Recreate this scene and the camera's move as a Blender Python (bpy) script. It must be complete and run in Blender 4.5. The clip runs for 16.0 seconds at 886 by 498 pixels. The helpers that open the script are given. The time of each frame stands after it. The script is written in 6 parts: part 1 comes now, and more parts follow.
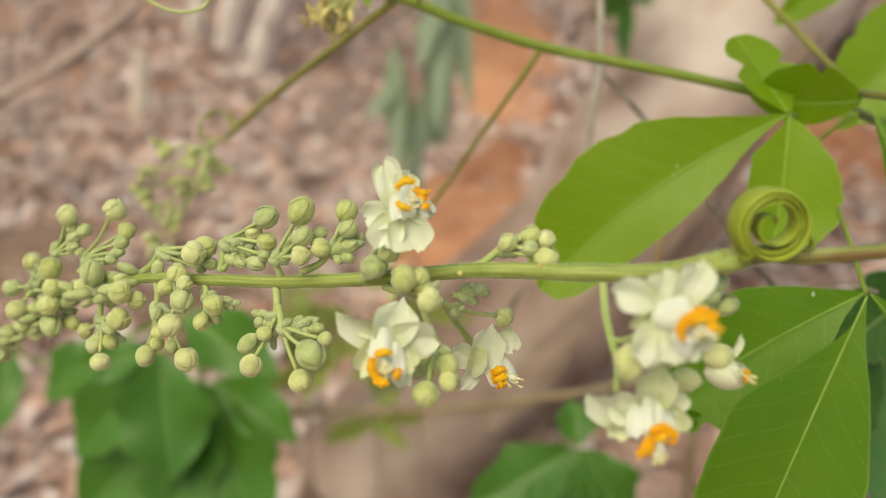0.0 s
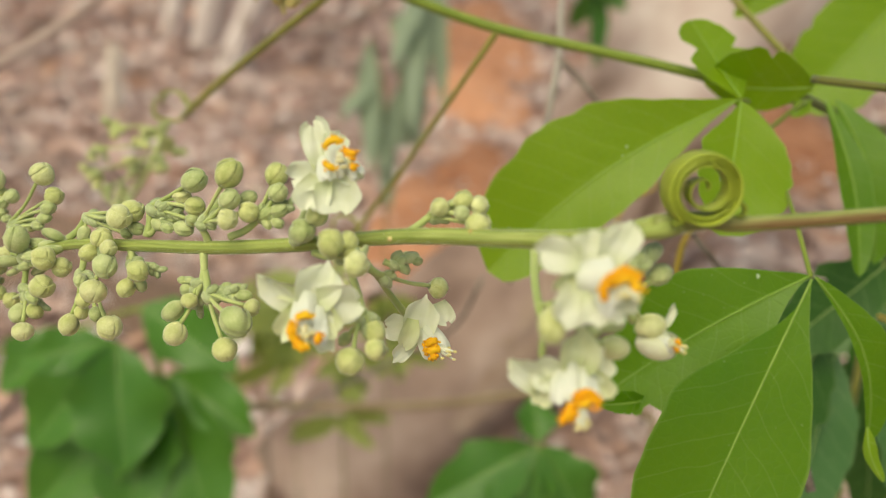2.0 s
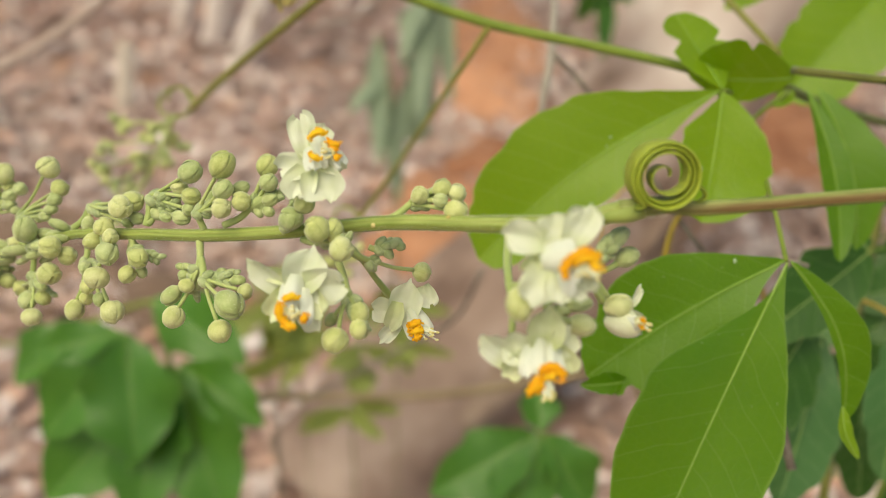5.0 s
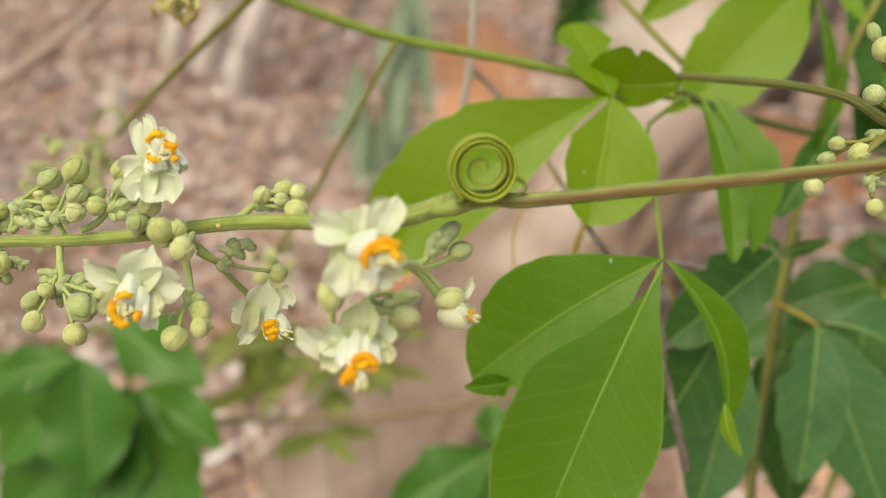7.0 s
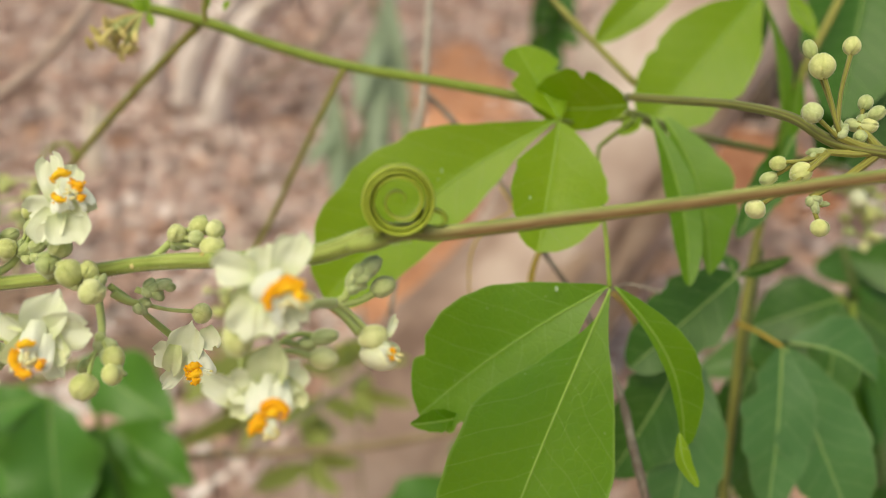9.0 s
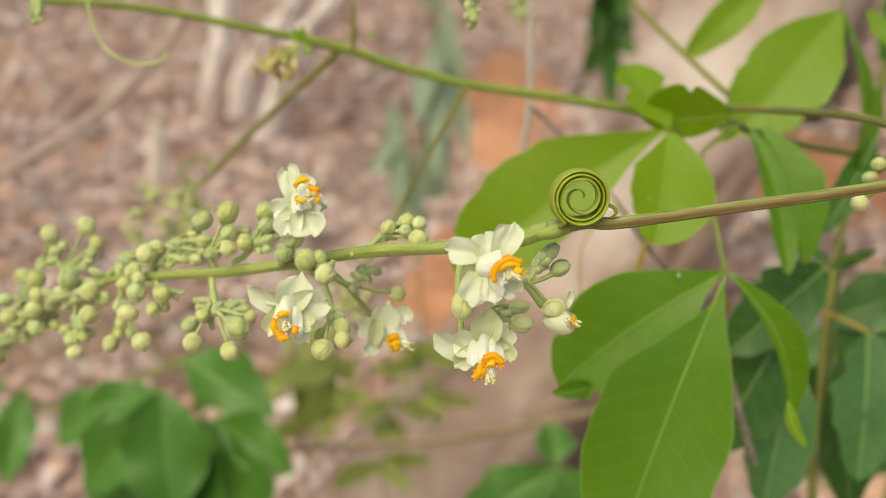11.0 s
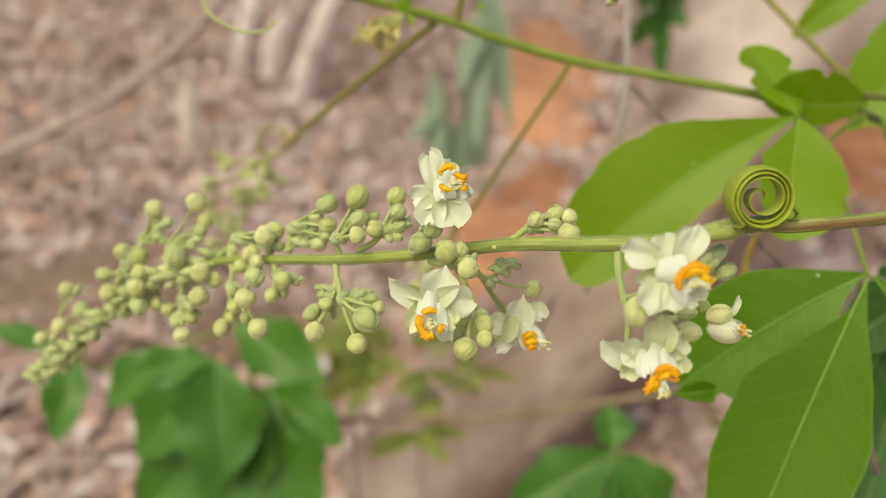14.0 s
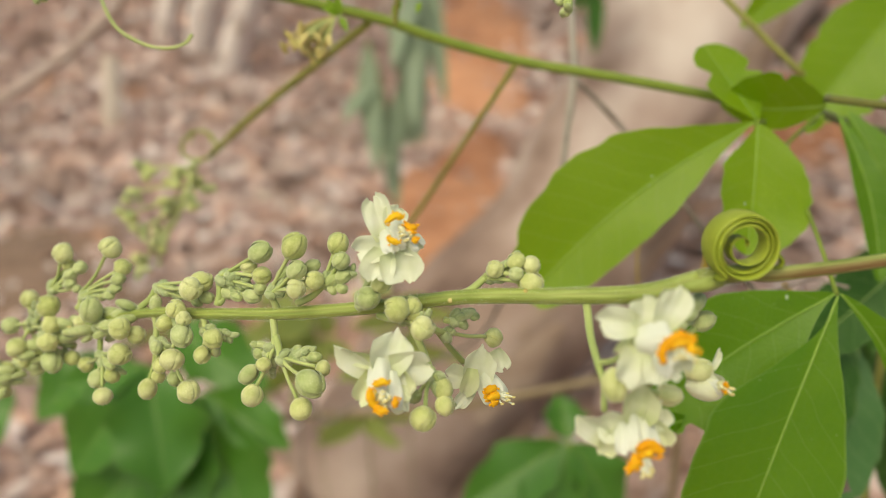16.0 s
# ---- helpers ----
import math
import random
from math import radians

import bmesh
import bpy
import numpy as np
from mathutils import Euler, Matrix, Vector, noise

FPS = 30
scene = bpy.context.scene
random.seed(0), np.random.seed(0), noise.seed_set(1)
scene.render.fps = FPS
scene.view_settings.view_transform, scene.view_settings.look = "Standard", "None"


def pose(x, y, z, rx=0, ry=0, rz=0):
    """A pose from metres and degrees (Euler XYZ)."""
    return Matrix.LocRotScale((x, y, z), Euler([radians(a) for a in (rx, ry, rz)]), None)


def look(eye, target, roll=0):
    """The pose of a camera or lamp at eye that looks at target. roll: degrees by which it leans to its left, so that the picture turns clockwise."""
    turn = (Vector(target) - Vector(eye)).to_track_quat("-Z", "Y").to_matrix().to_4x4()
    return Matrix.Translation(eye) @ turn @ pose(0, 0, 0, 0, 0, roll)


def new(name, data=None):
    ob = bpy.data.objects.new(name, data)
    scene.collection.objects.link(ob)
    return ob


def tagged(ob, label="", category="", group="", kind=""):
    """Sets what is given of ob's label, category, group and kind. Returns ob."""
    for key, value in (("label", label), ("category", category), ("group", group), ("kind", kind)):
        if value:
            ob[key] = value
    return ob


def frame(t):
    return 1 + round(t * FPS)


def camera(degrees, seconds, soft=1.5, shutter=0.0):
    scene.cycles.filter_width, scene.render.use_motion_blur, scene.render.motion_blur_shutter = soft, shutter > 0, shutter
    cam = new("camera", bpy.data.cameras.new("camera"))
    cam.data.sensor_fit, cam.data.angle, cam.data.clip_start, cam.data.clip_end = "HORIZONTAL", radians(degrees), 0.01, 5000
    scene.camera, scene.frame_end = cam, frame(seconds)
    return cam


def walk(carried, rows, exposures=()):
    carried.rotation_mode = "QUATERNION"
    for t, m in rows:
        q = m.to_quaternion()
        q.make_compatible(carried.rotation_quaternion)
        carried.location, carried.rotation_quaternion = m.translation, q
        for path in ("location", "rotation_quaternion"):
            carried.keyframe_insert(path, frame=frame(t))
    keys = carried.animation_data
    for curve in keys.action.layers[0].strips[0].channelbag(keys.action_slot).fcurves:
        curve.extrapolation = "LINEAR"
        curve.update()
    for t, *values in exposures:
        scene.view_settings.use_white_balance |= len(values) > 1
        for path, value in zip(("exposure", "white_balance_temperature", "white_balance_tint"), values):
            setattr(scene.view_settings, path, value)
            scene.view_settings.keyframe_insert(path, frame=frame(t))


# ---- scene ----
# ---- camera ----
# The vine is laid out in centimetres in a frame that leans forward with the first view:
# x to the side, y away from the viewer, z up; BASE carries that frame into the world.
EYE, TILT = 0.95, -30.0
CM = 0.01
EXPOSURE = 0.41
BASE = pose(0, 0, EYE, TILT)
cam = camera(57.0, 16.0, soft=1.0)
ROWS = [
    (0.0, 0.000, 0.000, 0.000, -0.00, 0.00, 0.00),
    (0.5, 0.320, 0.089, -0.283, -0.28, 0.06, 0.08),
    (1.0, 0.784, 0.249, -0.553, -1.03, 0.37, 0.57),
    (1.5, 0.629, -0.020, -0.627, -1.26, 0.28, 0.92),
    (2.0, 0.720, 0.375, -0.599, -1.67, 0.33, 1.08),
    (2.5, 0.721, 0.216, -0.487, -1.53, 0.26, 1.11),
    (3.0, 0.518, -0.083, -0.570, -1.69, 0.19, 1.16),
    (3.5, 0.772, -0.921, -0.365, -1.65, 0.09, 1.63),
    (4.0, 0.311, -1.294, -0.412, -1.54, 0.05, 1.44),
    (4.5, 0.772, -0.436, -0.651, -1.30, -0.01, 1.14),
    (5.0, 1.215, -0.354, -0.742, -0.82, -0.07, 0.71),
    (5.2, 2.403, -0.425, -1.006, -0.90, 0.05, 1.20),
    (7.3, 4.122, -0.698, -1.287, -0.99, 2.35, -0.42),
    (7.5, 4.458, -0.712, -1.397, -1.07, 2.66, -0.44),
    (8.0, 4.747, -0.850, -0.932, -2.09, 2.62, -1.01),
    (8.5, 4.364, -0.542, -1.080, -1.84, 3.23, -1.03),
    (9.0, 4.778, -0.107, -1.030, -1.83, 3.36, -1.89),
    (9.5, 5.083, -0.290, -1.124, -1.55, 3.77, -2.57),
    (10.0, 4.002, -1.176, -1.554, -0.40, 3.91, -2.57),
    (10.2, 2.808, -1.751, -1.389, -0.19, 4.10, -2.73),
    (12.3, 2.303, -3.615, -1.629, 3.37, 3.23, -0.74),
    (12.5, 2.504, -3.491, -1.747, 3.27, 2.98, -0.70),
    (13.0, 2.337, -2.739, -1.533, 3.21, 2.86, -0.80),
    (13.5, 0.905, -2.472, -1.329, 3.30, 2.56, -0.78),
    (14.0, 0.076, -2.099, -0.888, 2.87, 1.81, -0.25),
    (14.5, -0.287, -1.239, 0.045, 1.99, 0.85, -1.45),
    (15.0, -0.875, -0.887, 0.074, 1.06, 0.61, -1.44),
    (15.5, -1.049, -0.523, 0.566, -0.38, -0.12, -1.88),
    (16.0, -0.127, -0.569, 0.608, -1.33, -0.58, -2.52),
]
walk(cam, [(t, BASE @ pose(x * CM, y * CM, z * CM, 90 + pitch, 0, yaw) @ pose(0, 0, 0, 0, 0, roll)) for t, x, y, z, yaw, pitch, roll in ROWS],
     exposures=[(t, EXPOSURE + e, 7800, -7) for t, e in ((0.0, -0.15), (2.0, -0.13), (4.0, -0.12), (7.5, -0.04), (10.0, -0.04), (12.5, -0.07), (14.5, -0.13), (16.0, -0.15))])
# a small phone lens: a wide opening of about two and a half millimetres
cam.data.dof.use_dof = True
cam.data.dof.focus_distance = 0.144
cam.data.dof.aperture_fstop = 10.8

# ---- light ----
SUN_UP, SUN_ROUND = 62.0, 215.0
world = bpy.data.worlds.new("sky")
scene.world = world
world.use_nodes = True
wn = world.node_tree.nodes
sky = wn.new("ShaderNodeTexSky")
sky.sky_type, sky.sun_disc = "NISHITA", False
sky.sun_elevation, sky.sun_rotation = radians(SUN_UP), radians(SUN_ROUND)
sky.air_density, sky.dust_density, sky.ozone_density = 1.0, 4.0, 1.0
world.node_tree.links.new(sky.outputs[0], wn["Background"].inputs[0])
wn["Background"].inputs[1].default_value = 0.115
sun = new("sun", bpy.data.lights.new("sun", "SUN"))
sun.data.energy, sun.data.angle, sun.data.color = 1.6, radians(50), (1.0, 0.95, 0.88)
sa, sb = radians(SUN_UP), radians(SUN_ROUND)
sun_dir = Vector((math.sin(sb) * math.cos(sa), math.cos(sb) * math.cos(sa), math.sin(sa)))
sun.matrix_basis = look(sun_dir * 5, (0, 0, 0))


# ---- materials ----
def material(name):
    m = bpy.data.materials.new(name)
    m.use_nodes = True
    return m, m.node_tree.nodes, m.node_tree.links, m.node_tree.nodes["Principled BSDF"]


def math_node(nodes, links, op, a, b=None):
    n = nodes.new("ShaderNodeMath")
    n.operation = op
    for i, v in enumerate((a, b)):
        if v is None:
            continue
        if isinstance(v, (int, float)):
            n.inputs[i].default_value = v
        else:
            links.new(v, n.inputs[i])
    return n.outputs[0]


def mix_node(nodes, links, fac, a, b, blend="MIX"):
    n = nodes.new("ShaderNodeMix")
    n.data_type, n.blend_type = "RGBA", blend
    for i, v in ((0, fac), (6, a), (7, b)):
        if isinstance(v, (int, float)):
            n.inputs[i].default_value = v
        elif isinstance(v, tuple):
            n.inputs[i].default_value = (*v, 1)
        else:
            links.new(v, n.inputs[i])
    return n.outputs[2]


def ramp_node(nodes, links, fac, stops):
    n = nodes.new("ShaderNodeValToRGB")
    while len(n.color_ramp.elements) < len(stops):
        n.color_ramp.elements.new(0.5)
    for e, (p, c) in zip(n.color_ramp.elements, stops):
        e.position, e.color = p, (*c, 1)
    links.new(fac, n.inputs[0])
    return n.outputs[0]


def noise_node(nodes, links, scale, detail=3.0, vector=None):
    n = nodes.new("ShaderNodeTexNoise")
    n.inputs["Scale"].default_value, n.inputs["Detail"].default_value = scale, detail
    if vector is None:
        c = nodes.new("ShaderNodeTexCoord")
        vector = c.outputs["Object"]
    links.new(vector, n.inputs["Vector"])
    return n.outputs[0]


def bump_node(nodes, links, height, strength, distance):
    n = nodes.new("ShaderNodeBump")
    n.inputs["Strength"].default_value, n.inputs["Distance"].default_value = strength, distance
    links.new(height, n.inputs["Height"])
    return n.outputs[0]


def leaf_material(name, low, high, vein, through_colour, rough=0.37, vein_show=0.55, translucent=0.4):
    """A leaf blade: mottled green, pale midrib and slanting side veins drawn from its own length and breadth, light shining through."""
    m, n, l, b = material(name)
    uv = n.new("ShaderNodeUVMap")
    uv.uv_map = "UVMap"
    rim_uv = n.new("ShaderNodeUVMap")
    rim_uv.uv_map = "share"
    rim_s = n.new("ShaderNodeSeparateXYZ")
    l.new(rim_uv.outputs[0], rim_s.inputs[0])
    rim = ramp_node(n, l, math_node(n, l, "ABSOLUTE", rim_s.outputs[1]), [(0.955, (0, 0, 0)), (0.985, (1, 1, 1))])
    s = n.new("ShaderNodeSeparateXYZ")
    l.new(uv.outputs[0], s.inputs[0])
    along, across = s.outputs[0], math_node(n, l, "ABSOLUTE", s.outputs[1])
    wob = noise_node(n, l, 0.7, 1.0, uv.outputs[0])
    # side veins leave the midrib at a slant and curve towards the tip
    a1 = math_node(n, l, "MULTIPLY", across, 0.75)
    a2 = math_node(n, l, "SUBTRACT", along, a1)
    a3 = math_node(n, l, "ADD", a2, math_node(n, l, "MULTIPLY", wob, 0.45))
    saw = math_node(n, l, "PINGPONG", math_node(n, l, "ADD", a3, 20.0), 0.32)
    line = ramp_node(n, l, saw, [(0.0, (1, 1, 1)), (0.018, (0, 0, 0))])
    mid = ramp_node(n, l, across, [(0.0, (1, 1, 1)), (0.018, (0.7, 0.7, 0.7)), (0.034, (0, 0, 0))])
    net = n.new("ShaderNodeTexVoronoi")
    net.feature = "DISTANCE_TO_EDGE"
    net.inputs["Scale"].default_value = 4.5
    l.new(uv.outputs[0], net.inputs["Vector"])
    fine = ramp_node(n, l, net.outputs["Distance"], [(0.0, (1, 1, 1)), (0.08, (0, 0, 0))])
    info = n.new("ShaderNodeObjectInfo")
    blot = noise_node(n, l, 0.8, 4.0, uv.outputs[0])
    shade = math_node(n, l, "ADD", math_node(n, l, "MULTIPLY", blot, 0.7), math_node(n, l, "MULTIPLY", info.outputs["Random"], 0.35))
    base = mix_node(n, l, math_node(n, l, "SUBTRACT", shade, 0.1), low, high)
    # the flesh between two side veins is a little deeper in colour
    between = math_node(n, l, "MULTIPLY", saw, 0.12)
    base = mix_node(n, l, between, base, low)
    base = mix_node(n, l, math_node(n, l, "MULTIPLY", rim, 0.55), base, vein)
    base = mix_node(n, l, math_node(n, l, "MULTIPLY", fine, 0.12 * vein_show), base, vein)
    base = mix_node(n, l, math_node(n, l, "MULTIPLY", line, 0.85 * vein_show), base, vein)
    base = mix_node(n, l, math_node(n, l, "MULTIPLY", mid, vein_show), base, vein)
    spots = noise_node(n, l, 7.0, 1.0, uv.outputs[0])
    speck = ramp_node(n, l, spots, [(0.0, (0, 0, 0)), (0.76, (0, 0, 0)), (0.79, (1, 1, 1))])
    base = mix_node(n, l, math_node(n, l, "MULTIPLY", speck, 0.35), base, (0.42, 0.45, 0.25))
    l.new(base, b.inputs["Base Color"])
    b.inputs["Roughness"].default_value = rough
    b.inputs["Specular IOR Level"].default_value = 0.36
    relief = math_node(n, l, "ADD", math_node(n, l, "MULTIPLY", saw, 0.35), math_node(n, l, "MULTIPLY", fine, -0.10))
    relief = math_node(n, l, "ADD", relief, math_node(n, l, "MULTIPLY", blot, 0.9))
    bump = bump_node(n, l, relief, 0.6, 0.0006)
    l.new(bump, b.inputs["Normal"])
    tr = n.new("ShaderNodeBsdfTranslucent")
    tint = mix_node(n, l, math_node(n, l, "MULTIPLY", line, 0.25), through_colour, vein)
    l.new(tint, tr.inputs[0])
    l.new(bump, tr.inputs["Normal"])
    mx = n.new("ShaderNodeMixShader")
    mx.inputs[0].default_value = translucent
    l.new(b.outputs[0], mx.inputs[1])
    l.new(tr.outputs[0], mx.inputs[2])
    l.new(mx.outputs[0], n["Material Output"].inputs[0])
    return m


def soft_material(name, low, high, scale, rough=0.6, translucent=0.0, through_colour=None, bump=0.3, bump_scale=None, sheen=0.0, depth=0.0002, fleck=None, vary=0.4):
    """Plant flesh, wood or soil: two tones mixed by coarse and fine noise, with fine relief."""
    m, n, l, b = material(name)
    info = n.new("ShaderNodeObjectInfo")
    big, small = noise_node(n, l, scale, 4.0), noise_node(n, l, scale * 6, 3.0)
    f = math_node(n, l, "ADD", math_node(n, l, "MULTIPLY", big, 0.75), math_node(n, l, "MULTIPLY", small, 0.35))
    f = math_node(n, l, "ADD", f, math_node(n, l, "MULTIPLY", math_node(n, l, "SUBTRACT", info.outputs["Random"], 0.5), vary))
    col = ramp_node(n, l, f, [(0.3, low), (0.75, high)])
    if fleck:
        spots = noise_node(n, l, scale * 9, 2.0)
        s = ramp_node(n, l, spots, [(0.0, (0, 0, 0)), (0.66, (0, 0, 0)), (0.72, (1, 1, 1))])
        col = mix_node(n, l, math_node(n, l, "MULTIPLY", s, 0.6), col, fleck)
    l.new(col, b.inputs["Base Color"])
    b.inputs["Roughness"].default_value = rough
    b.inputs["Specular IOR Level"].default_value = 0.3
    b.inputs["Sheen Weight"].default_value = sheen
    h = noise_node(n, l, bump_scale or scale * 5, 3.0)
    nb = bump_node(n, l, h, bump, depth)
    l.new(nb, b.inputs["Normal"])
    if translucent:
        tr = n.new("ShaderNodeBsdfTranslucent")
        tr.inputs[0].default_value = (*(through_colour or high), 1)
        mx = n.new("ShaderNodeMixShader")
        mx.inputs[0].default_value = translucent
        l.new(b.outputs[0], mx.inputs[1])
        l.new(tr.outputs[0], mx.inputs[2])
        l.new(mx.outputs[0], n["Material Output"].inputs[0])
    return m


def stem_material(name, low, high, stripe, amount, count=7.0):
    """A ribbed green stem: lengthwise stripes from its own round-the-stem coordinate."""
    m, n, l, b = material(name)
    uv = n.new("ShaderNodeUVMap")
    s = n.new("ShaderNodeSeparateXYZ")
    l.new(uv.outputs[0], s.inputs[0])
    ribs = math_node(n, l, "PINGPONG", math_node(n, l, "MULTIPLY", s.outputs[0], count), 0.5)
    stretch = n.new("ShaderNodeMapping")
    stretch.inputs["Scale"].default_value = (14.0, 1.2, 1.0)
    l.new(uv.outputs[0], stretch.inputs[0])
    streak = noise_node(n, l, 1.0, 3.0, stretch.outputs[0])
    blot = noise_node(n, l, 90.0, 3.0)
    f = math_node(n, l, "ADD", math_node(n, l, "MULTIPLY", streak, 0.6), math_node(n, l, "MULTIPLY", blot, 0.5))
    col = ramp_node(n, l, f, [(0.35, low), (0.7, high)])
    red = math_node(n, l, "MULTIPLY", ramp_node(n, l, ribs, [(0.25, (0, 0, 0)), (0.45, (1, 1, 1))]), amount)
    col = mix_node(n, l, red, col, stripe)
    l.new(col, b.inputs["Base Color"])
    b.inputs["Roughness"].default_value, b.inputs["Specular IOR Level"].default_value = 0.5, 0.3
    b.inputs["Sheen Weight"].default_value = 0.15
    h = math_node(n, l, "ADD", math_node(n, l, "MULTIPLY", ribs, -1.0), math_node(n, l, "MULTIPLY", streak, 0.6))
    l.new(bump_node(n, l, h, 0.5, 0.0003), b.inputs["Normal"])
    return m


def petal_material(name, low, high, foot_tint, translucent, through_colour):
    """A thin petal: pale, greener at its foot, with fine veins fanning out along it."""
    m, n, l, b = material(name)
    uv = n.new("ShaderNodeUVMap")
    s = n.new("ShaderNodeSeparateXYZ")
    l.new(uv.outputs[0], s.inputs[0])
    wob = noise_node(n, l, 3.0, 2.0, uv.outputs[0])
    fan = math_node(n, l, "ADD", math_node(n, l, "MULTIPLY", s.outputs[1], 5.0), math_node(n, l, "MULTIPLY", wob, 1.2))
    saw = math_node(n, l, "PINGPONG", math_node(n, l, "ADD", fan, 20.0), 0.5)
    vein = ramp_node(n, l, saw, [(0.0, (1, 1, 1)), (0.10, (0, 0, 0))])
    blot = noise_node(n, l, 260.0, 3.0)
    col = ramp_node(n, l, blot, [(0.3, low), (0.7, high)])
    col = mix_node(n, l, ramp_node(n, l, s.outputs[0], [(0.0, (0.75, 0.75, 0.75)), (0.45, (0, 0, 0))]), col, foot_tint)
    col = mix_node(n, l, math_node(n, l, "MULTIPLY", vein, 0.04), col, foot_tint)
    l.new(col, b.inputs["Base Color"])
    b.inputs["Roughness"].default_value, b.inputs["Specular IOR Level"].default_value = 0.55, 0.3
    h = math_node(n, l, "ADD", math_node(n, l, "MULTIPLY", saw, 0.3), math_node(n, l, "MULTIPLY", noise_node(n, l, 700.0, 2.0), 0.8))
    bump = bump_node(n, l, h, 0.28, 0.0003)
    l.new(bump, b.inputs["Normal"])
    tr = n.new("ShaderNodeBsdfTranslucent")
    tr.inputs[0].default_value = (*through_colour, 1)
    mx = n.new("ShaderNodeMixShader")
    mx.inputs[0].default_value = translucent
    l.new(b.outputs[0], mx.inputs[1])
    l.new(tr.outputs[0], mx.inputs[2])
    l.new(mx.outputs[0], n["Material Output"].inputs[0])
    return m


def peduncle_material():
    """A green stalk with dark red lengthwise bands; u is nought on the side of the walk and a quarter below."""
    m, n, l, b = material("banded_peduncle")
    uv = n.new("ShaderNodeUVMap")
    s = n.new("ShaderNodeSeparateXYZ")
    l.new(uv.outputs[0], s.inputs[0])
    stretch = n.new("ShaderNodeMapping")
    stretch.inputs["Scale"].default_value = (14.0, 1.2, 1.0)
    l.new(uv.outputs[0], stretch.inputs[0])
    streak = noise_node(n, l, 1.0, 3.0, stretch.outputs[0])
    green = ramp_node(n, l, streak, [(0.35, (0.16, 0.19, 0.045)), (0.65, (0.34, 0.36, 0.12))])
    u = math_node(n, l, "ADD", s.outputs[0], math_node(n, l, "MULTIPLY", math_node(n, l, "SUBTRACT", streak, 0.5), 0.05))
    band = ramp_node(n, l, u, [(0.0, (1, 1, 1)), (0.11, (1, 1, 1)), (0.14, (0, 0, 0)), (0.17, (0, 0, 0)), (0.20, (1, 1, 1)), (0.30, (1, 1, 1)), (0.35, (0, 0, 0)), (0.90, (0, 0, 0)), (0.96, (0.8, 0.8, 0.8))])
    along = ramp_node(n, l, math_node(n, l, "MULTIPLY", s.outputs[1], 0.1), [(0.03, (0.0, 0.0, 0.0)), (0.16, (1, 1, 1))])
    col = mix_node(n, l, math_node(n, l, "MULTIPLY", math_node(n, l, "MULTIPLY", band, along), 0.75), green, (0.17, 0.06, 0.033))
    l.new(col, b.inputs["Base Color"])
    b.inputs["Roughness"].default_value, b.inputs["Specular IOR Level"].default_value = 0.5, 0.3
    l.new(bump_node(n, l, math_node(n, l, "ADD", streak, math_node(n, l, "MULTIPLY", band, -0.4)), 0.5, 0.0003), b.inputs["Normal"])
    return m


LEAF_YOUNG = leaf_material("young_leaf", (0.138, 0.265, 0.012), (0.225, 0.36, 0.018), (0.34, 0.44, 0.10), (0.34, 0.50, 0.006))
LEAF_MID = leaf_material("green_leaf", (0.072, 0.185, 0.009), (0.132, 0.265, 0.012), (0.25, 0.37, 0.09), (0.21, 0.40, 0.006))
# mature leaf green, with some of the foliage's shade put into its dark colour
LEAF_OLD_SHADED = leaf_material("shaded_mature_leaf", (0.028, 0.090, 0.010), (0.058, 0.148, 0.017), (0.22, 0.32, 0.12), (0.06, 0.19, 0.009), rough=0.36, vein_show=0.8, translucent=0.22)
LEAF_BLUE = leaf_material("blue_green_leaf", (0.045, 0.125, 0.036), (0.085, 0.19, 0.055), (0.22, 0.32, 0.14), (0.09, 0.23, 0.03), rough=0.36, vein_show=0.85, translucent=0.22)
LEAF_LOW = leaf_material("low_vine_leaf", (0.050, 0.150, 0.018), (0.098, 0.235, 0.032), (0.20, 0.32, 0.11), (0.10, 0.25, 0.014), rough=0.33, vein_show=0.8, translucent=0.25)
LEAF_BACK = leaf_material("grey_green_leaf", (0.23, 0.29, 0.20), (0.33, 0.38, 0.28), (0.34, 0.39, 0.28), (0.22, 0.30, 0.14), rough=0.5, translucent=0.3)
LEAF_PALE = leaf_material("seedling_leaf", (0.23, 0.28, 0.08), (0.36, 0.40, 0.13), (0.40, 0.44, 0.20), (0.36, 0.42, 0.06), rough=0.5)
RIB = soft_material("leaf_rib", (0.185, 0.305, 0.04), (0.26, 0.385, 0.07), 120, 0.5)
RIB_PALE = soft_material("pale_leaf_rib", (0.26, 0.38, 0.09), (0.36, 0.47, 0.15), 120, 0.5)
STEM = stem_material("raceme_stem", (0.17, 0.225, 0.035), (0.36, 0.41, 0.11), (0.19, 0.15, 0.03), 0.25)
STEM_RED = peduncle_material()
VINE = stem_material("vine_stem", (0.12, 0.18, 0.014), (0.25, 0.31, 0.045), (0.11, 0.13, 0.012), 0.5)
SHOOT = stem_material("side_shoot_stem", (0.16, 0.165, 0.028), (0.30, 0.285, 0.06), (0.19, 0.14, 0.03), 0.5)
VINE_DARK = stem_material("dark_vine_stem", (0.07, 0.09, 0.015), (0.13, 0.15, 0.03), (0.05, 0.05, 0.02), 0.5)
VINE_BROWN = stem_material("brownish_vine_stem", (0.10, 0.115, 0.02), (0.20, 0.20, 0.045), (0.09, 0.06, 0.025), 0.6)
PEDICEL = soft_material("pedicel", (0.33, 0.40, 0.12), (0.46, 0.50, 0.20), 160, 0.6, sheen=0.3)
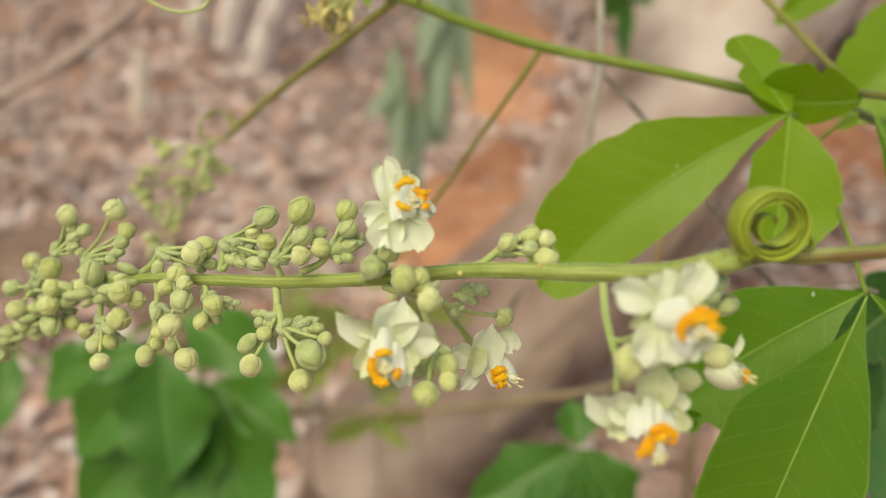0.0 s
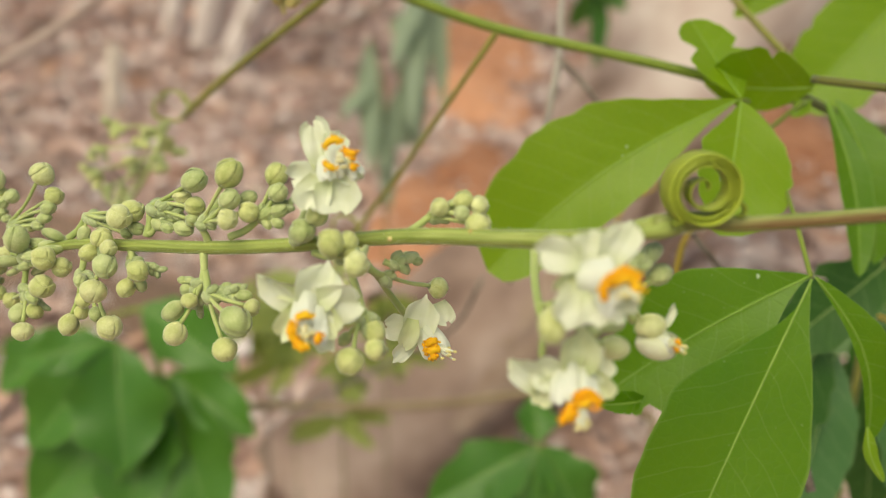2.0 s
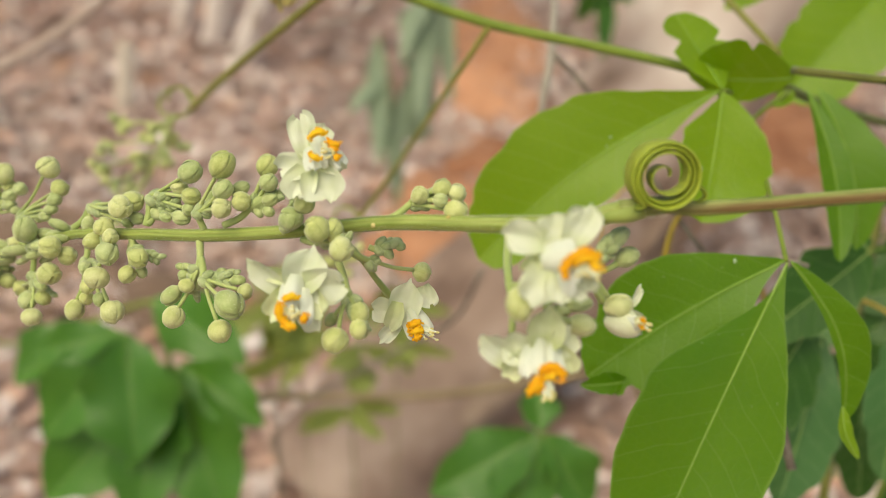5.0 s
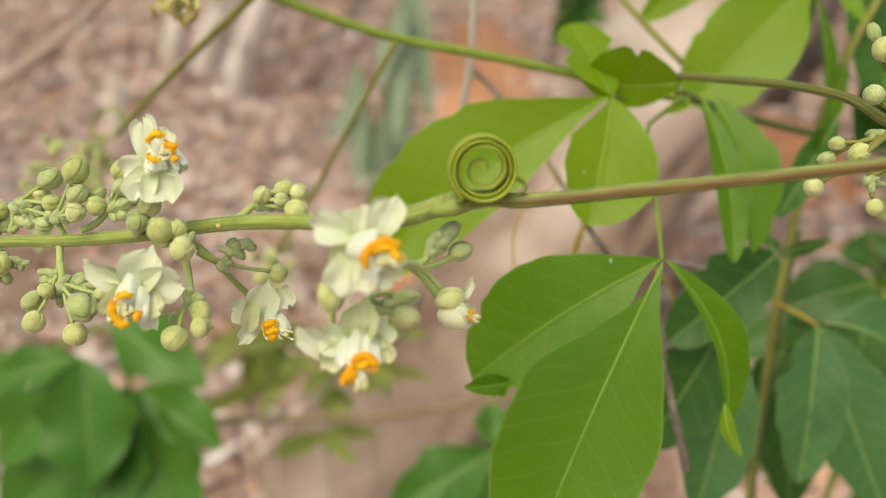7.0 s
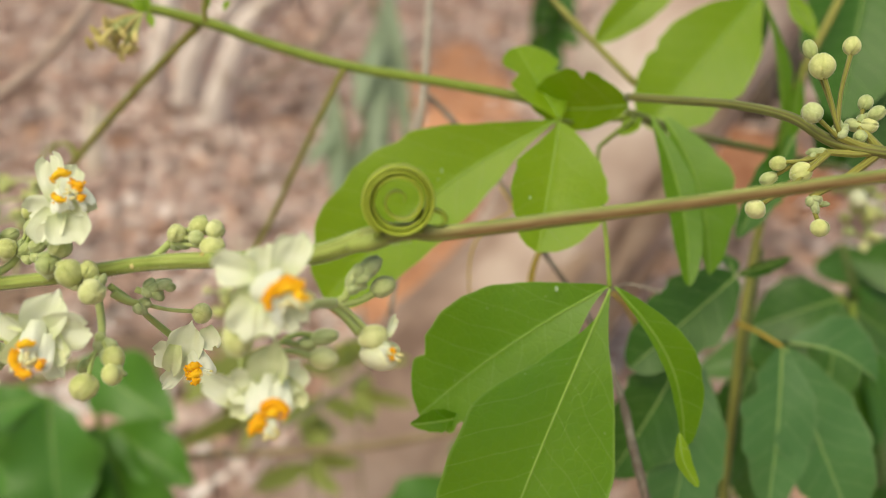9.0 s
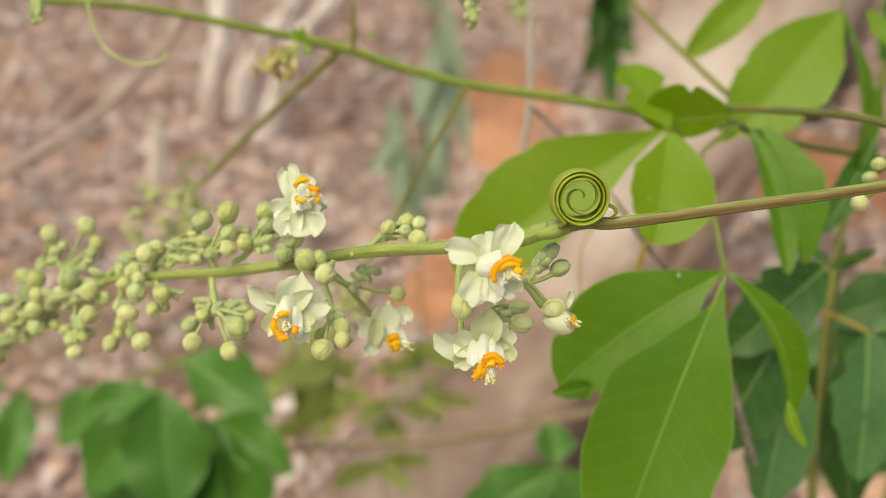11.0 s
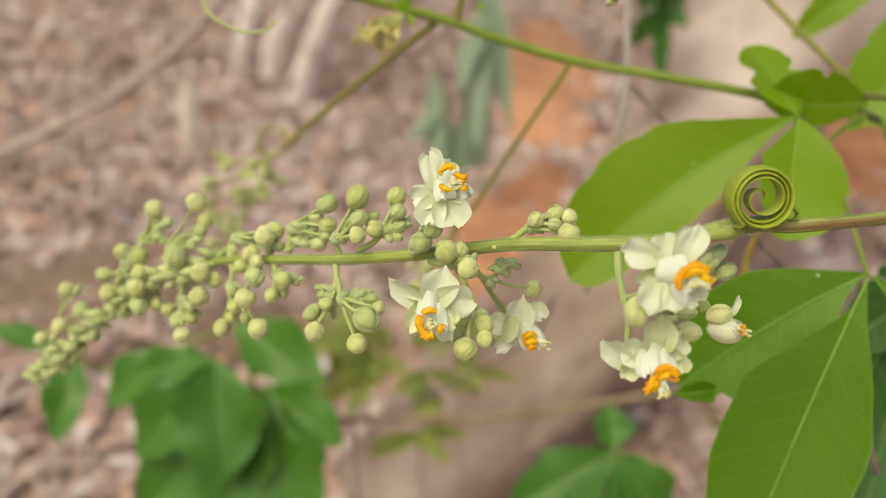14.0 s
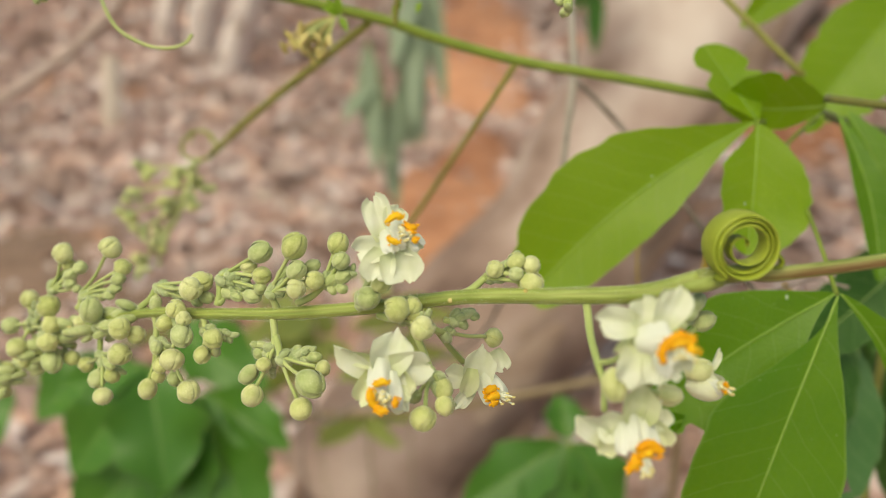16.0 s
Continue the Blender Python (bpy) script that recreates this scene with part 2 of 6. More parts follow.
BUD = soft_material("bud_skin", (0.36, 0.395, 0.11), (0.64, 0.64, 0.28), 1.1, 0.65, 0.05, (0.55, 0.62, 0.2), 0.4, 5.0, 0.35, 0.0003, vary=0.22)
BUD_PALE = soft_material("pale_bud_skin", (0.42, 0.445, 0.15), (0.69, 0.68, 0.35), 1.1, 0.65, 0.05, (0.6, 0.65, 0.3), 0.4, 5.0, 0.35, 0.0003, vary=0.22)
BUD_GREEN = soft_material("green_bud_skin", (0.31, 0.37, 0.125), (0.56, 0.59, 0.29), 1.1, 0.65, 0.05, (0.4, 0.5, 0.2), 0.4, 5.0, 0.35, 0.0003, vary=0.22)
BUD_DARK = soft_material("young_bud_skin", (0.27, 0.33, 0.13), (0.50, 0.54, 0.29), 1.1, 0.65, 0.05, (0.35, 0.45, 0.15), 0.4, 5.0, 0.35, 0.0003, vary=0.22)
BUD_CREAM = soft_material("cream_bud_skin", (0.70, 0.70, 0.42), (0.88, 0.87, 0.70), 1.3, 0.6, 0.15, (0.85, 0.86, 0.6), 0.4, 7.0, 0.3, 0.0003, vary=0.1)
PETAL = petal_material("petal", (0.68, 0.70, 0.50), (0.83, 0.83, 0.71), (0.55, 0.60, 0.32), 0.26, (0.82, 0.84, 0.60))
HOOD = petal_material("hood_scale", (0.76, 0.77, 0.67), (0.85, 0.85, 0.78), (0.72, 0.74, 0.58), 0.25, (0.83, 0.84, 0.70))
SEPAL = petal_material("sepal", (0.62, 0.65, 0.36), (0.80, 0.81, 0.58), (0.48, 0.54, 0.22), 0.25, (0.74, 0.80, 0.45))
CREST = soft_material("crest", (0.92, 0.36, 0.004), (1.0, 0.62, 0.03), 900, 0.6, 0.25, (1.0, 0.5, 0.01), 0.6, 2500, 0.1, 0.0002)
FILAMENT = soft_material("filament", (0.74, 0.75, 0.58), (0.86, 0.86, 0.72), 300, 0.6, 0.2)
ANTHER = soft_material("anther", (0.62, 0.52, 0.20), (0.74, 0.66, 0.34), 400, 0.7)
COIL = soft_material("tendril", (0.21, 0.26, 0.016), (0.34, 0.39, 0.05), 130, 0.42, 0.1, (0.4, 0.45, 0.02), 0.3)
HEART = soft_material("pistil", (0.80, 0.76, 0.42), (0.88, 0.86, 0.62), 400, 0.6, 0.3)
SPOT = soft_material("dried_spot", (0.26, 0.36, 0.17), (0.42, 0.50, 0.30), 300, 0.6)
COIL_YELLOW = soft_material("yellow_tendril", (0.40, 0.27, 0.04), (0.52, 0.36, 0.07), 130, 0.5)
DRY = soft_material("dry_flower", (0.44, 0.35, 0.11), (0.70, 0.58, 0.26), 300, 0.8)
TWIG = soft_material("grey_twig", (0.16, 0.12, 0.10), (0.38, 0.33, 0.29), 240, 0.85, bump=0.8, depth=0.0006, fleck=(0.5, 0.46, 0.42))
PINK_CANE = soft_material("weathered_cane", (0.36, 0.26, 0.225), (0.54, 0.42, 0.38), 40, 0.75, bump=0.5, depth=0.0005)
CANE = soft_material("dry_cane", (0.22, 0.155, 0.09), (0.35, 0.265, 0.17), 60, 0.7, bump=0.5, depth=0.0005)
FLAKE = soft_material("bark_flake", (0.26, 0.17, 0.13), (0.44, 0.33, 0.27), 20, 0.85)
SOIL = soft_material("soil", (0.242, 0.144, 0.122), (0.452, 0.298, 0.265), 6, 0.95, bump=0.8, bump_scale=40, depth=0.01, fleck=(0.525, 0.398, 0.367))
DARK_GROUND = soft_material("dark_ground", (0.12, 0.075, 0.055), (0.26, 0.165, 0.125), 14, 0.95, bump=0.8, bump_scale=60, depth=0.008, fleck=(0.42, 0.32, 0.27))
CLAY = soft_material("orange_clay", (0.27, 0.105, 0.055), (0.58, 0.28, 0.165), 11, 0.95, bump=0.9, bump_scale=40, depth=0.012, fleck=(0.56, 0.44, 0.37))


def litter_material():
    m, n, l, b = material("leaf_litter")
    geo = n.new("ShaderNodeNewGeometry")
    tone = ramp_node(n, l, geo.outputs["Random Per Island"], [(0.0, (0.20, 0.118, 0.102)), (0.2, (0.40, 0.262, 0.235)), (0.45, (0.54, 0.372, 0.345)), (0.6, (0.62, 0.352, 0.26)), (0.75, (0.68, 0.53, 0.51)), (0.9, (0.80, 0.69, 0.69)), (1.0, (0.93, 0.88, 0.90))])
    grain = noise_node(n, l, 90.0, 3.0)
    tone = mix_node(n, l, 0.15, tone, (0.55, 0.40, 0.365))
    col = mix_node(n, l, math_node(n, l, "MULTIPLY", grain, 0.3), tone, (0.26, 0.16, 0.13))
    # damp dark patches, bleached grey ones and rusty ones, a hand to a stride across
    def patch_of(scale, low, high, amount, colour, shift):
        move = n.new("ShaderNodeMapping")
        move.inputs["Location"].default_value = (shift, shift * 1.7, 0)
        c = n.new("ShaderNodeTexCoord")
        l.new(c.outputs["Object"], move.inputs[0])
        f = ramp_node(n, l, noise_node(n, l, scale, 2.0, move.outputs[0]), [(low, (0, 0, 0)), (high, (1, 1, 1))])
        return mix_node(n, l, math_node(n, l, "MULTIPLY", f, amount), col, colour)

    col = patch_of(4.2, 0.50, 0.64, 0.6, (0.17, 0.10, 0.08), 0.0)
    col = patch_of(6.5, 0.55, 0.68, 0.55, (0.66, 0.56, 0.53), 3.0)
    col = patch_of(5.0, 0.56, 0.68, 0.6, (0.53, 0.27, 0.16), 8.0)
    l.new(col, b.inputs["Base Color"])
    b.inputs["Roughness"].default_value = 0.8
    l.new(bump_node(n, l, grain, 0.5, 0.002), b.inputs["Normal"])
    return m


LITTER = litter_material()


def bark_material(name, brown_foot=False, pale=0.0):
    """Smooth pale pinkish bark, streaked and blotched along the trunk; on request it turns browner towards the foot."""
    m, n, l, b = material(name)
    uv = n.new("ShaderNodeUVMap")
    stretch = n.new("ShaderNodeMapping")
    stretch.inputs["Scale"].default_value = (5.0, 0.035, 1.0)
    l.new(uv.outputs[0], stretch.inputs[0])
    streak = noise_node(n, l, 1.3, 4.0, stretch.outputs[0])
    patch = noise_node(n, l, 6.0, 3.0)
    knots = noise_node(n, l, 17.0, 2.0)
    f = math_node(n, l, "ADD", math_node(n, l, "MULTIPLY", streak, 0.85), math_node(n, l, "MULTIPLY", patch, 0.50))
    f = math_node(n, l, "ADD", f, math_node(n, l, "MULTIPLY", math_node(n, l, "SUBTRACT", knots, 0.5), 0.35))
    f = math_node(n, l, "SUBTRACT", f, 0.125)
    col = ramp_node(n, l, f, [(0.36, (0.20, 0.125, 0.10)), (0.46, (0.37, 0.255, 0.22)), (0.58, (0.47, 0.355, 0.32)), (0.72, (0.59, 0.485, 0.45))])
    col = mix_node(n, l, pale, col, (0.80, 0.70, 0.69))
    if brown_foot:
        parts_uv = n.new("ShaderNodeSeparateXYZ")
        l.new(uv.outputs[0], parts_uv.inputs[0])
        edge = math_node(n, l, "ADD", math_node(n, l, "MULTIPLY", parts_uv.outputs[1], 0.01), math_node(n, l, "MULTIPLY", math_node(n, l, "SUBTRACT", streak, 0.5), 0.5))
        # browner along the lowest stretch of the trunk, with an uneven upper edge
        foot_share = ramp_node(n, l, edge, [(0.46, (1, 1, 1)), (0.72, (0, 0, 0))])
        brown = ramp_node(n, l, f, [(0.36, (0.14, 0.082, 0.066)), (0.55, (0.285, 0.186, 0.152)), (0.72, (0.41, 0.288, 0.245))])
        col = mix_node(n, l, math_node(n, l, "MULTIPLY", foot_share, 0.85), col, brown)
    l.new(col, b.inputs["Base Color"])
    b.inputs["Roughness"].default_value = 0.8
    l.new(bump_node(n, l, f, 0.6, 0.006), b.inputs["Normal"])
    return m


BARK = bark_material("pale_bark", pale=0.6)
BROWN_FOOT_BARK = bark_material("brown_footed_bark", True)
SLAB = soft_material("bleached_bark", (0.48, 0.37, 0.31), (0.66, 0.55, 0.48), 14, 0.85, bump=0.6, bump_scale=60, depth=0.002, vary=0.1)
LOG = soft_material("dark_log", (0.07, 0.05, 0.04), (0.17, 0.125, 0.10), 9, 0.9, bump=0.9, bump_scale=30, depth=0.012, fleck=(0.28, 0.22, 0.19))


# ---- building helpers ----
def at(p):
    """Vine centimetres to world metres."""
    return BASE @ (Vector(p[:3]) * CM)


def thing(name, where, label, category, group="", kind=""):
    """An Empty at the base of a thing; where is in world metres."""
    ob = tagged(new(name), label, category, group, kind)
    ob.empty_display_size = 0.01
    ob.location = where
    return ob


ORIGIN = {}


def link(name, mesh, parent, where, turn=None, size=1.0, label="", kind=""):
    """An object on a mesh, at a world place, below parent."""
    ob = new(name, mesh)
    m = Matrix.Translation(where) @ (turn.to_4x4() if turn else Matrix.Identity(4)) @ (Matrix.Scale(size, 4) if isinstance(size, (int, float)) else Matrix.Diagonal((*size, 1)))
    ORIGIN[ob.name] = m
    ob.matrix_basis = m
    if parent:
        ob.parent = parent
        base = ORIGIN.get(parent.name) or Matrix.Translation(parent.location)
        ob.matrix_parent_inverse = base.inverted()
    return tagged(ob, label, kind=kind)


def finish(name, bm, mat, smooth=True):
    mesh = bpy.data.meshes.new(name)
    bm.to_mesh(mesh)
    bm.free()
    if smooth:
        mesh.polygons.foreach_set("use_smooth", [True] * len(mesh.polygons))
    if mat:
        mesh.materials.append(mat)
    return mesh


def part(name, bm, mat, parent, label="", origin=None, kind=""):
    """One mesh, built in world metres, as an object of its own under a thing or a part."""
    o = Vector(origin) if origin is not None else sum((v.co for v in bm.verts), Vector()) / max(1, len(bm.verts))
    bmesh.ops.translate(bm, vec=-o, verts=bm.verts)
    return link(name, finish(name, bm, mat), parent, o, label=label, kind=kind)


def smooth_line(points, steps=6):
    """A Catmull-Rom line through the points (Vectors)."""
    p = [Vector(q) for q in points]
    p = [2 * p[0] - p[1]] + p + [2 * p[-1] - p[-2]]
    out = []
    for i in range(1, len(p) - 2):
        a, b, c, d = p[i - 1:i + 3]
        for k in range(steps):
            t = k / steps
            out.append(0.5 * (2 * b + (c - a) * t + (2 * a - 5 * b + 4 * c - d) * t * t + (3 * b - a - 3 * c + d) * t ** 3))
    out.append(p[-2])
    return out


def tube(line, radii, sides=8, bm=None, wobble=0.0, seed=0, flat=1.0, hint=None):
    """A closed tube along world points, radius per end or per point, with u round it and v along it (cm)."""
    bm = bm or bmesh.new()
    uv = bm.loops.layers.uv.verify()
    n = len(line)
    rad = [radii[0] + (radii[-1] - radii[0]) * i / (n - 1) for i in range(n)] if len(radii) != n else list(radii)
    rnd = random.Random(seed)
    side, rings, far = hint, [], 0.0
    for i in range(n):
        t = (line[min(i + 1, n - 1)] - line[max(i - 1, 0)]).normalized()
        side = t.orthogonal().normalized() if side is None else (side - t * side.dot(t)).normalized()
        up = t.cross(side)
        far += (line[i] - line[i - 1]).length / CM if i else 0
        k = 1 + wobble * (rnd.random() - 0.5)
        rings.append(([bm.verts.new(line[i] + (side * math.cos(2 * math.pi * j / sides) + up * math.sin(2 * math.pi * j / sides) * flat) * rad[i] * k) for j in range(sides)], far))
    for (a, va), (b, vb) in zip(rings, rings[1:]):
        for j in range(sides):
            k = (j + 1) % sides
            f = bm.faces.new((a[j], a[k], b[k], b[j]))
            for lp, (u, v) in zip(f.loops, ((j / sides, va), ((j + 1) / sides, va), ((j + 1) / sides, vb), (j / sides, vb))):
                lp[uv].uv = (u, v)
    for ring, turn in ((rings[0][0], -1), (rings[-1][0], 1)):
        bm.faces.new(ring[::turn])
    return bm


def stalk(name, points, radii, mat, parent, sides=8, label="", steps=6, wobble=0.0, seed=0, hint=None):
    """A stem or stalk through points in vine centimetres, radii in centimetres."""
    line = smooth_line([at(p) for p in points], steps)
    n = len(line)
    if len(radii) > 2:
        xs = np.linspace(0, 1, len(radii))
        radii = [float(np.interp(i / (n - 1), xs, radii)) for i in range(n)]
    return part(name, tube(line, [r * CM for r in radii], sides, None, wobble, seed, hint=hint), mat, parent, label, origin=line[0])


def frame_of(axis, hint):
    """A turn whose z is axis and whose x is as near to hint as can be."""
    z = Vector(axis).normalized()
    x = Vector(hint) - z * Vector(hint).dot(z)
    x = x.normalized() if x.length > 1e-4 else z.orthogonal().normalized()
    return Matrix((x, z.cross(x), z)).transposed()


def turned(v):
    """A direction of the vine's frame in the world."""
    return BASE.to_3x3() @ Vector(v)


def blade(base, tip, facing, left, right, belly=0.85, blunt=0.75, bow=0.0, fold=0.2, sway=0.0, notches=(), ripple=0.08, twist=0.0, waist=0.4, teeth=0.05, tooth_count=4.3, seed=0, nu=40, nv=7):
    """A leaflet from base to tip (vine cm): half breadths left and right, belly shifts the widest place, notches are (place along, side, depth, breadth)."""
    b, t = at(base), at(tip)
    axis = (t - b)
    length = axis.length
    axis.normalize()
    face = turned(facing)
    face = (face - axis * face.dot(axis)).normalized()
    side = axis.cross(face)
    rnd = random.Random(seed)
    ph = [rnd.uniform(0, 6.28) for _ in range(4)]
    bm = bmesh.new()
    bm.loops.layers.uv.new("UVMap")
    bm.loops.layers.uv.new("share")
    uv, share = bm.loops.layers.uv["UVMap"], bm.loops.layers.uv["share"]
    grid, coords, parts_of, mids = [], {}, {}, []
    for i in range(nu + 1):
        u = i / nu
        prof = max(0.0, math.sin(math.pi * min(1.0, 0.004 + 0.996 * u) ** belly)) ** blunt
        mid = b + axis * (length * u) + side * (sway * CM * math.sin(math.pi * u)) - face * (bow * CM * (u * u)) + face * (0.25 * abs(bow) * CM * math.sin(math.pi * u))
        mids.append(mid.copy())
        row = []
        for j in range(-nv, nv + 1):
            v = j / nv
            slim = waist if isinstance(waist, float) else waist[j > 0]
            wide = (right if j > 0 else left) * prof * max(0.04, 1 - slim * max(0.0, 1 - u / 0.42) ** 1.3)
            for place, which, deep, broad in notches:
                if (which > 0) == (j > 0) and j != 0:
                    wide -= deep * max(0.0, 1 - abs(u - place) / broad) * prof
            saw = (u * tooth_count + ph[3] + (0.4 if j > 0 else 0.0)) % 1.0
            wide *= 1 + teeth * (saw if saw < 0.8 else (1 - saw) * 4) - 0.4 * teeth
            wide *= 1 + 0.016 * math.sin(23 * u + ph[0]) + 0.010 * math.sin(51 * u + ph[1])
            ang = twist * u
            s2 = side * math.cos(ang) + face * math.sin(ang)
            f2 = face * math.cos(ang) - side * math.sin(ang)
            lift = fold * abs(v) * wide + ripple * wide * (abs(v) ** 1.5) * math.sin(9 * u + ph[2] + (1.7 if j > 0 else 0))
            quilt = 0.004 * math.sin((u * length / CM - 0.75 * abs(v) * wide) * 8.7) * (1 - abs(v))
            p = mid + s2 * (v * wide * CM) + f2 * ((lift + quilt) * CM)
            vert = bm.verts.new(p)
            coords[vert] = (u * length / CM, v * wide)
            parts_of[vert] = (u, v)
            row.append(vert)
        grid.append(row)
    for r0, r1 in zip(grid, grid[1:]):
        for j in range(2 * nv):
            f = bm.faces.new((r0[j], r0[j + 1], r1[j + 1], r1[j]))
            for lp in f.loops:
                lp[uv].uv = coords[lp.vert]
                lp[share].uv = parts_of[lp.vert]
    return bm, mids, face


def leaflet(parent, base, tip, facing, left, right, mat, rib=0.025, label="", **shape):
    """A leaflet blade with its raised midrib."""
    bm, mids, face = blade(base, tip, facing, left, right, **shape)
    ob = part("leaflet", bm, mat, parent, label, origin=at(base))
    line = [m + face * 0.00008 for m in mids[:-2]]
    part("midrib", tube(line, [rib * CM, rib * 0.25 * CM], 6), RIB if mat in (LEAF_YOUNG, LEAF_MID) else RIB_PALE, ob)
    return ob


# ---- ground, trunks and distance ----
def ground_height(x, y):
    return 0.03 * noise.noise(Vector((x * 0.9, y * 0.9, 0))) + 0.012 * noise.noise(Vector((x * 4, y * 4, 3)))


def build_ground():
    bm = bmesh.new()
    lines = [-400, -120, -40, -15] + [-8 + 0.16 * i for i in range(101)] + [15, 40, 120, 400]
    rows = [[bm.verts.new((x, y + 3.0, ground_height(x, y + 3.0) if abs(x) < 8 and abs(y) < 8 else 0.0)) for x in lines] for y in lines]
    for a, b in zip(rows, rows[1:]):
        for j in range(len(lines) - 1):
            bm.faces.new((a[j], a[j + 1], b[j + 1], b[j]))
    ob = part("ground", bm, SOIL, None, origin=(0, 0, 0))
    tagged(ob, "reddish brown forest soil under dry leaf litter", "ground", kind="structure")


# centre, half breadth, half depth, height and seed of each bare clay bank
BARE_CLAY = [
    ((-0.03, 1.60), 0.17, 0.22, 0.022, 25), ((0.14, 2.08), 0.17, 0.40, 0.022, 21), ((0.20, 2.65), 0.22, 0.55, 0.022, 23),
    ((0.26, 3.40), 0.28, 0.80, 0.03, 1), ((0.06, 1.78), 0.2, 0.4, 0.03, 5), ((1.08, 2.37), 0.28, 0.5, 0.03, 9)]


def build_litter(count=72000):
    """Dry curled leaves, bark flakes and chips lying on the soil, smaller and denser round the trees and thinning out all round."""
    rnd = random.Random(4)
    verts, faces = [], []
    for i in range(count):
        away, turn = 9.0 * rnd.random() ** 1.1, rnd.uniform(0, 2 * math.pi)
        x, y = away * math.cos(turn), 2.1 + away * math.sin(turn)
        inside = max(1.0 - ((x - c[0]) / rx) ** 2 - ((y - c[1]) / ry) ** 2 for c, rx, ry, high, seed in BARE_CLAY)
        if rnd.random() < 0.75 * inside + 0.5 * noise.noise(Vector((x * 7, y * 7, 5))) * (inside > 0):
            continue
        z = ground_height(x, y)
        kind = rnd.random()
        grow = 1.0 + 0.20 * max(0.0, away - 0.7)
        ln = grow * (rnd.uniform(0.022, 0.07) if kind < 0.86 else rnd.uniform(0.07, 0.16))
        wd = ln * rnd.uniform(0.4, 0.75) if kind < 0.86 else rnd.uniform(0.01, 0.026)
        r = Euler((rnd.gauss(0, 0.33), rnd.gauss(0, 0.33), rnd.uniform(0, 6.28))).to_matrix()
        curl = rnd.uniform(-0.15, 0.3) * wd
        n0 = len(verts)
        for u, w in ((0.0, 0.05), (0.3, 0.9), (0.65, 0.8), (1.0, 0.05)):
            for s in (-1, 0, 1):
                p = r @ Vector(((u - 0.5) * ln, s * w * wd * 0.5, curl * abs(s) * w))
                verts.append((x + p.x, y + p.y, z + 0.018 + p.z + rnd.uniform(0, 0.003)))
        for q in range(3):
            for s in range(2):
                k = n0 + q * 3 + s
                faces.append((k, k + 1, k + 4, k + 3))
    mesh = bpy.data.meshes.new("leaf_litter")
    mesh.from_pydata(verts, [], faces)
    mesh.materials.append(LITTER)
    ob = new("leaf_litter", mesh)
    tagged(ob, "dry brown leaves and bark flakes scattered on the soil", "leaf litter", kind="stuff")


def trunk(name, points, radii, mat, label, seed):
    """A tree trunk through world points, uneven round its girth."""
    points = [Vector(p) for p in points]
    low, top = points[0] - points[1], points[-1] - points[-2]
    if points[0].z > -0.05:
        points.insert(0, points[0] + low * ((points[0].z + 0.06) / max(0.05, -low.z)))
        radii = [radii[0] * 1.15, *radii]
    points += [points[-1] + top.normalized() * 0.8, points[-1] + top.normalized() * 2.0]
    radii = [*radii, radii[-1] * 0.95, radii[-1] * 0.85]
    line = smooth_line(points, 8)
    xs = np.linspace(0, 1, len(radii))
    rad = [float(np.interp(i / (len(line) - 1), xs, radii)) for i in range(len(line))]
    bm = tube(line, rad, 20, None, 0.04, seed)
    for v in bm.verts:
        v.co += Vector((noise.noise(v.co * 5 + Vector((seed, 0, 0))), noise.noise(v.co * 5 + Vector((0, seed, 0))), 0)) * 0.022
    ob = thing(name, points[0], label, "tree trunk")
    part("bark", bm, mat, ob)
    # flakes of loose bark standing a little off the trunk
    rnd = random.Random(seed)
    for k in range(9):
        i = rnd.randrange(4, len(line) - 20)
        axis = (line[i + 1] - line[i - 1]).normalized()
        out = Vector((rnd.uniform(-1, 1), -1, rnd.uniform(-0.3, 0.3)))
        out = (out - axis * out.dot(axis)).normalized()
        c, tall, wide = line[i] + out * (rad[i] + 0.008), rad[i] * rnd.uniform(0.8, 1.8), rad[i] * rnd.uniform(0.12, 0.3)
        side, fl = axis.cross(out), bmesh.new()
        rows = [[fl.verts.new(c + axis * (tall * (q / 4 - 0.5)) + side * (wide * w * (1 - 0.6 * abs(q / 2 - 1))) + out * (0.012 * (q / 4) ** 2 - 0.006 * abs(w))) for w in (-1, -0.3, 0.4, 1)] for q in range(5)]
        for r0, r1 in zip(rows, rows[1:]):
            for j in range(3):
                fl.faces.new((r0[j], r0[j + 1], r1[j + 1], r1[j]))
        part("bark_flake", fl, FLAKE, ob)
    return ob


build_ground()
build_litter()

trunk("leaning_tree_trunk", [(-0.13, 0.93, -0.06), (0.085, 1.07, 0.14), (0.267, 1.188, 0.308), (0.465, 1.302, 0.605), (0.70, 1.44, 0.95), (1.0, 1.62, 1.40)],
      [0.155, 0.15, 0.145, 0.14, 0.13, 0.12], BROWN_FOOT_BARK, "pale pinkish bare tree trunk leaning over leaf litter", 3)
def fallen_log(points, radius, seed):
    """A dark weathered log lying on the litter, ridged along its length."""
    line = smooth_line([Vector(p) for p in points], 8)
    bm = tube(line, [radius, radius * 0.85], 22, None, 0.12, seed)
    for v in bm.verts:
        v.co += Vector((noise.noise(v.co * 4), noise.noise(v.co * 4 + Vector((7, 0, 0))), noise.noise(v.co * 4 + Vector((0, 9, 0))))) * 0.05
    ob = part("fallen_log", bm, LOG, None)
    tagged(ob, "dark weathered log lying on the leaf litter", "log")


fallen_log([(1.15, 2.75, 0.08), (1.65, 3.60, 0.11), (2.25, 4.70, 0.10)], 0.16, 4)


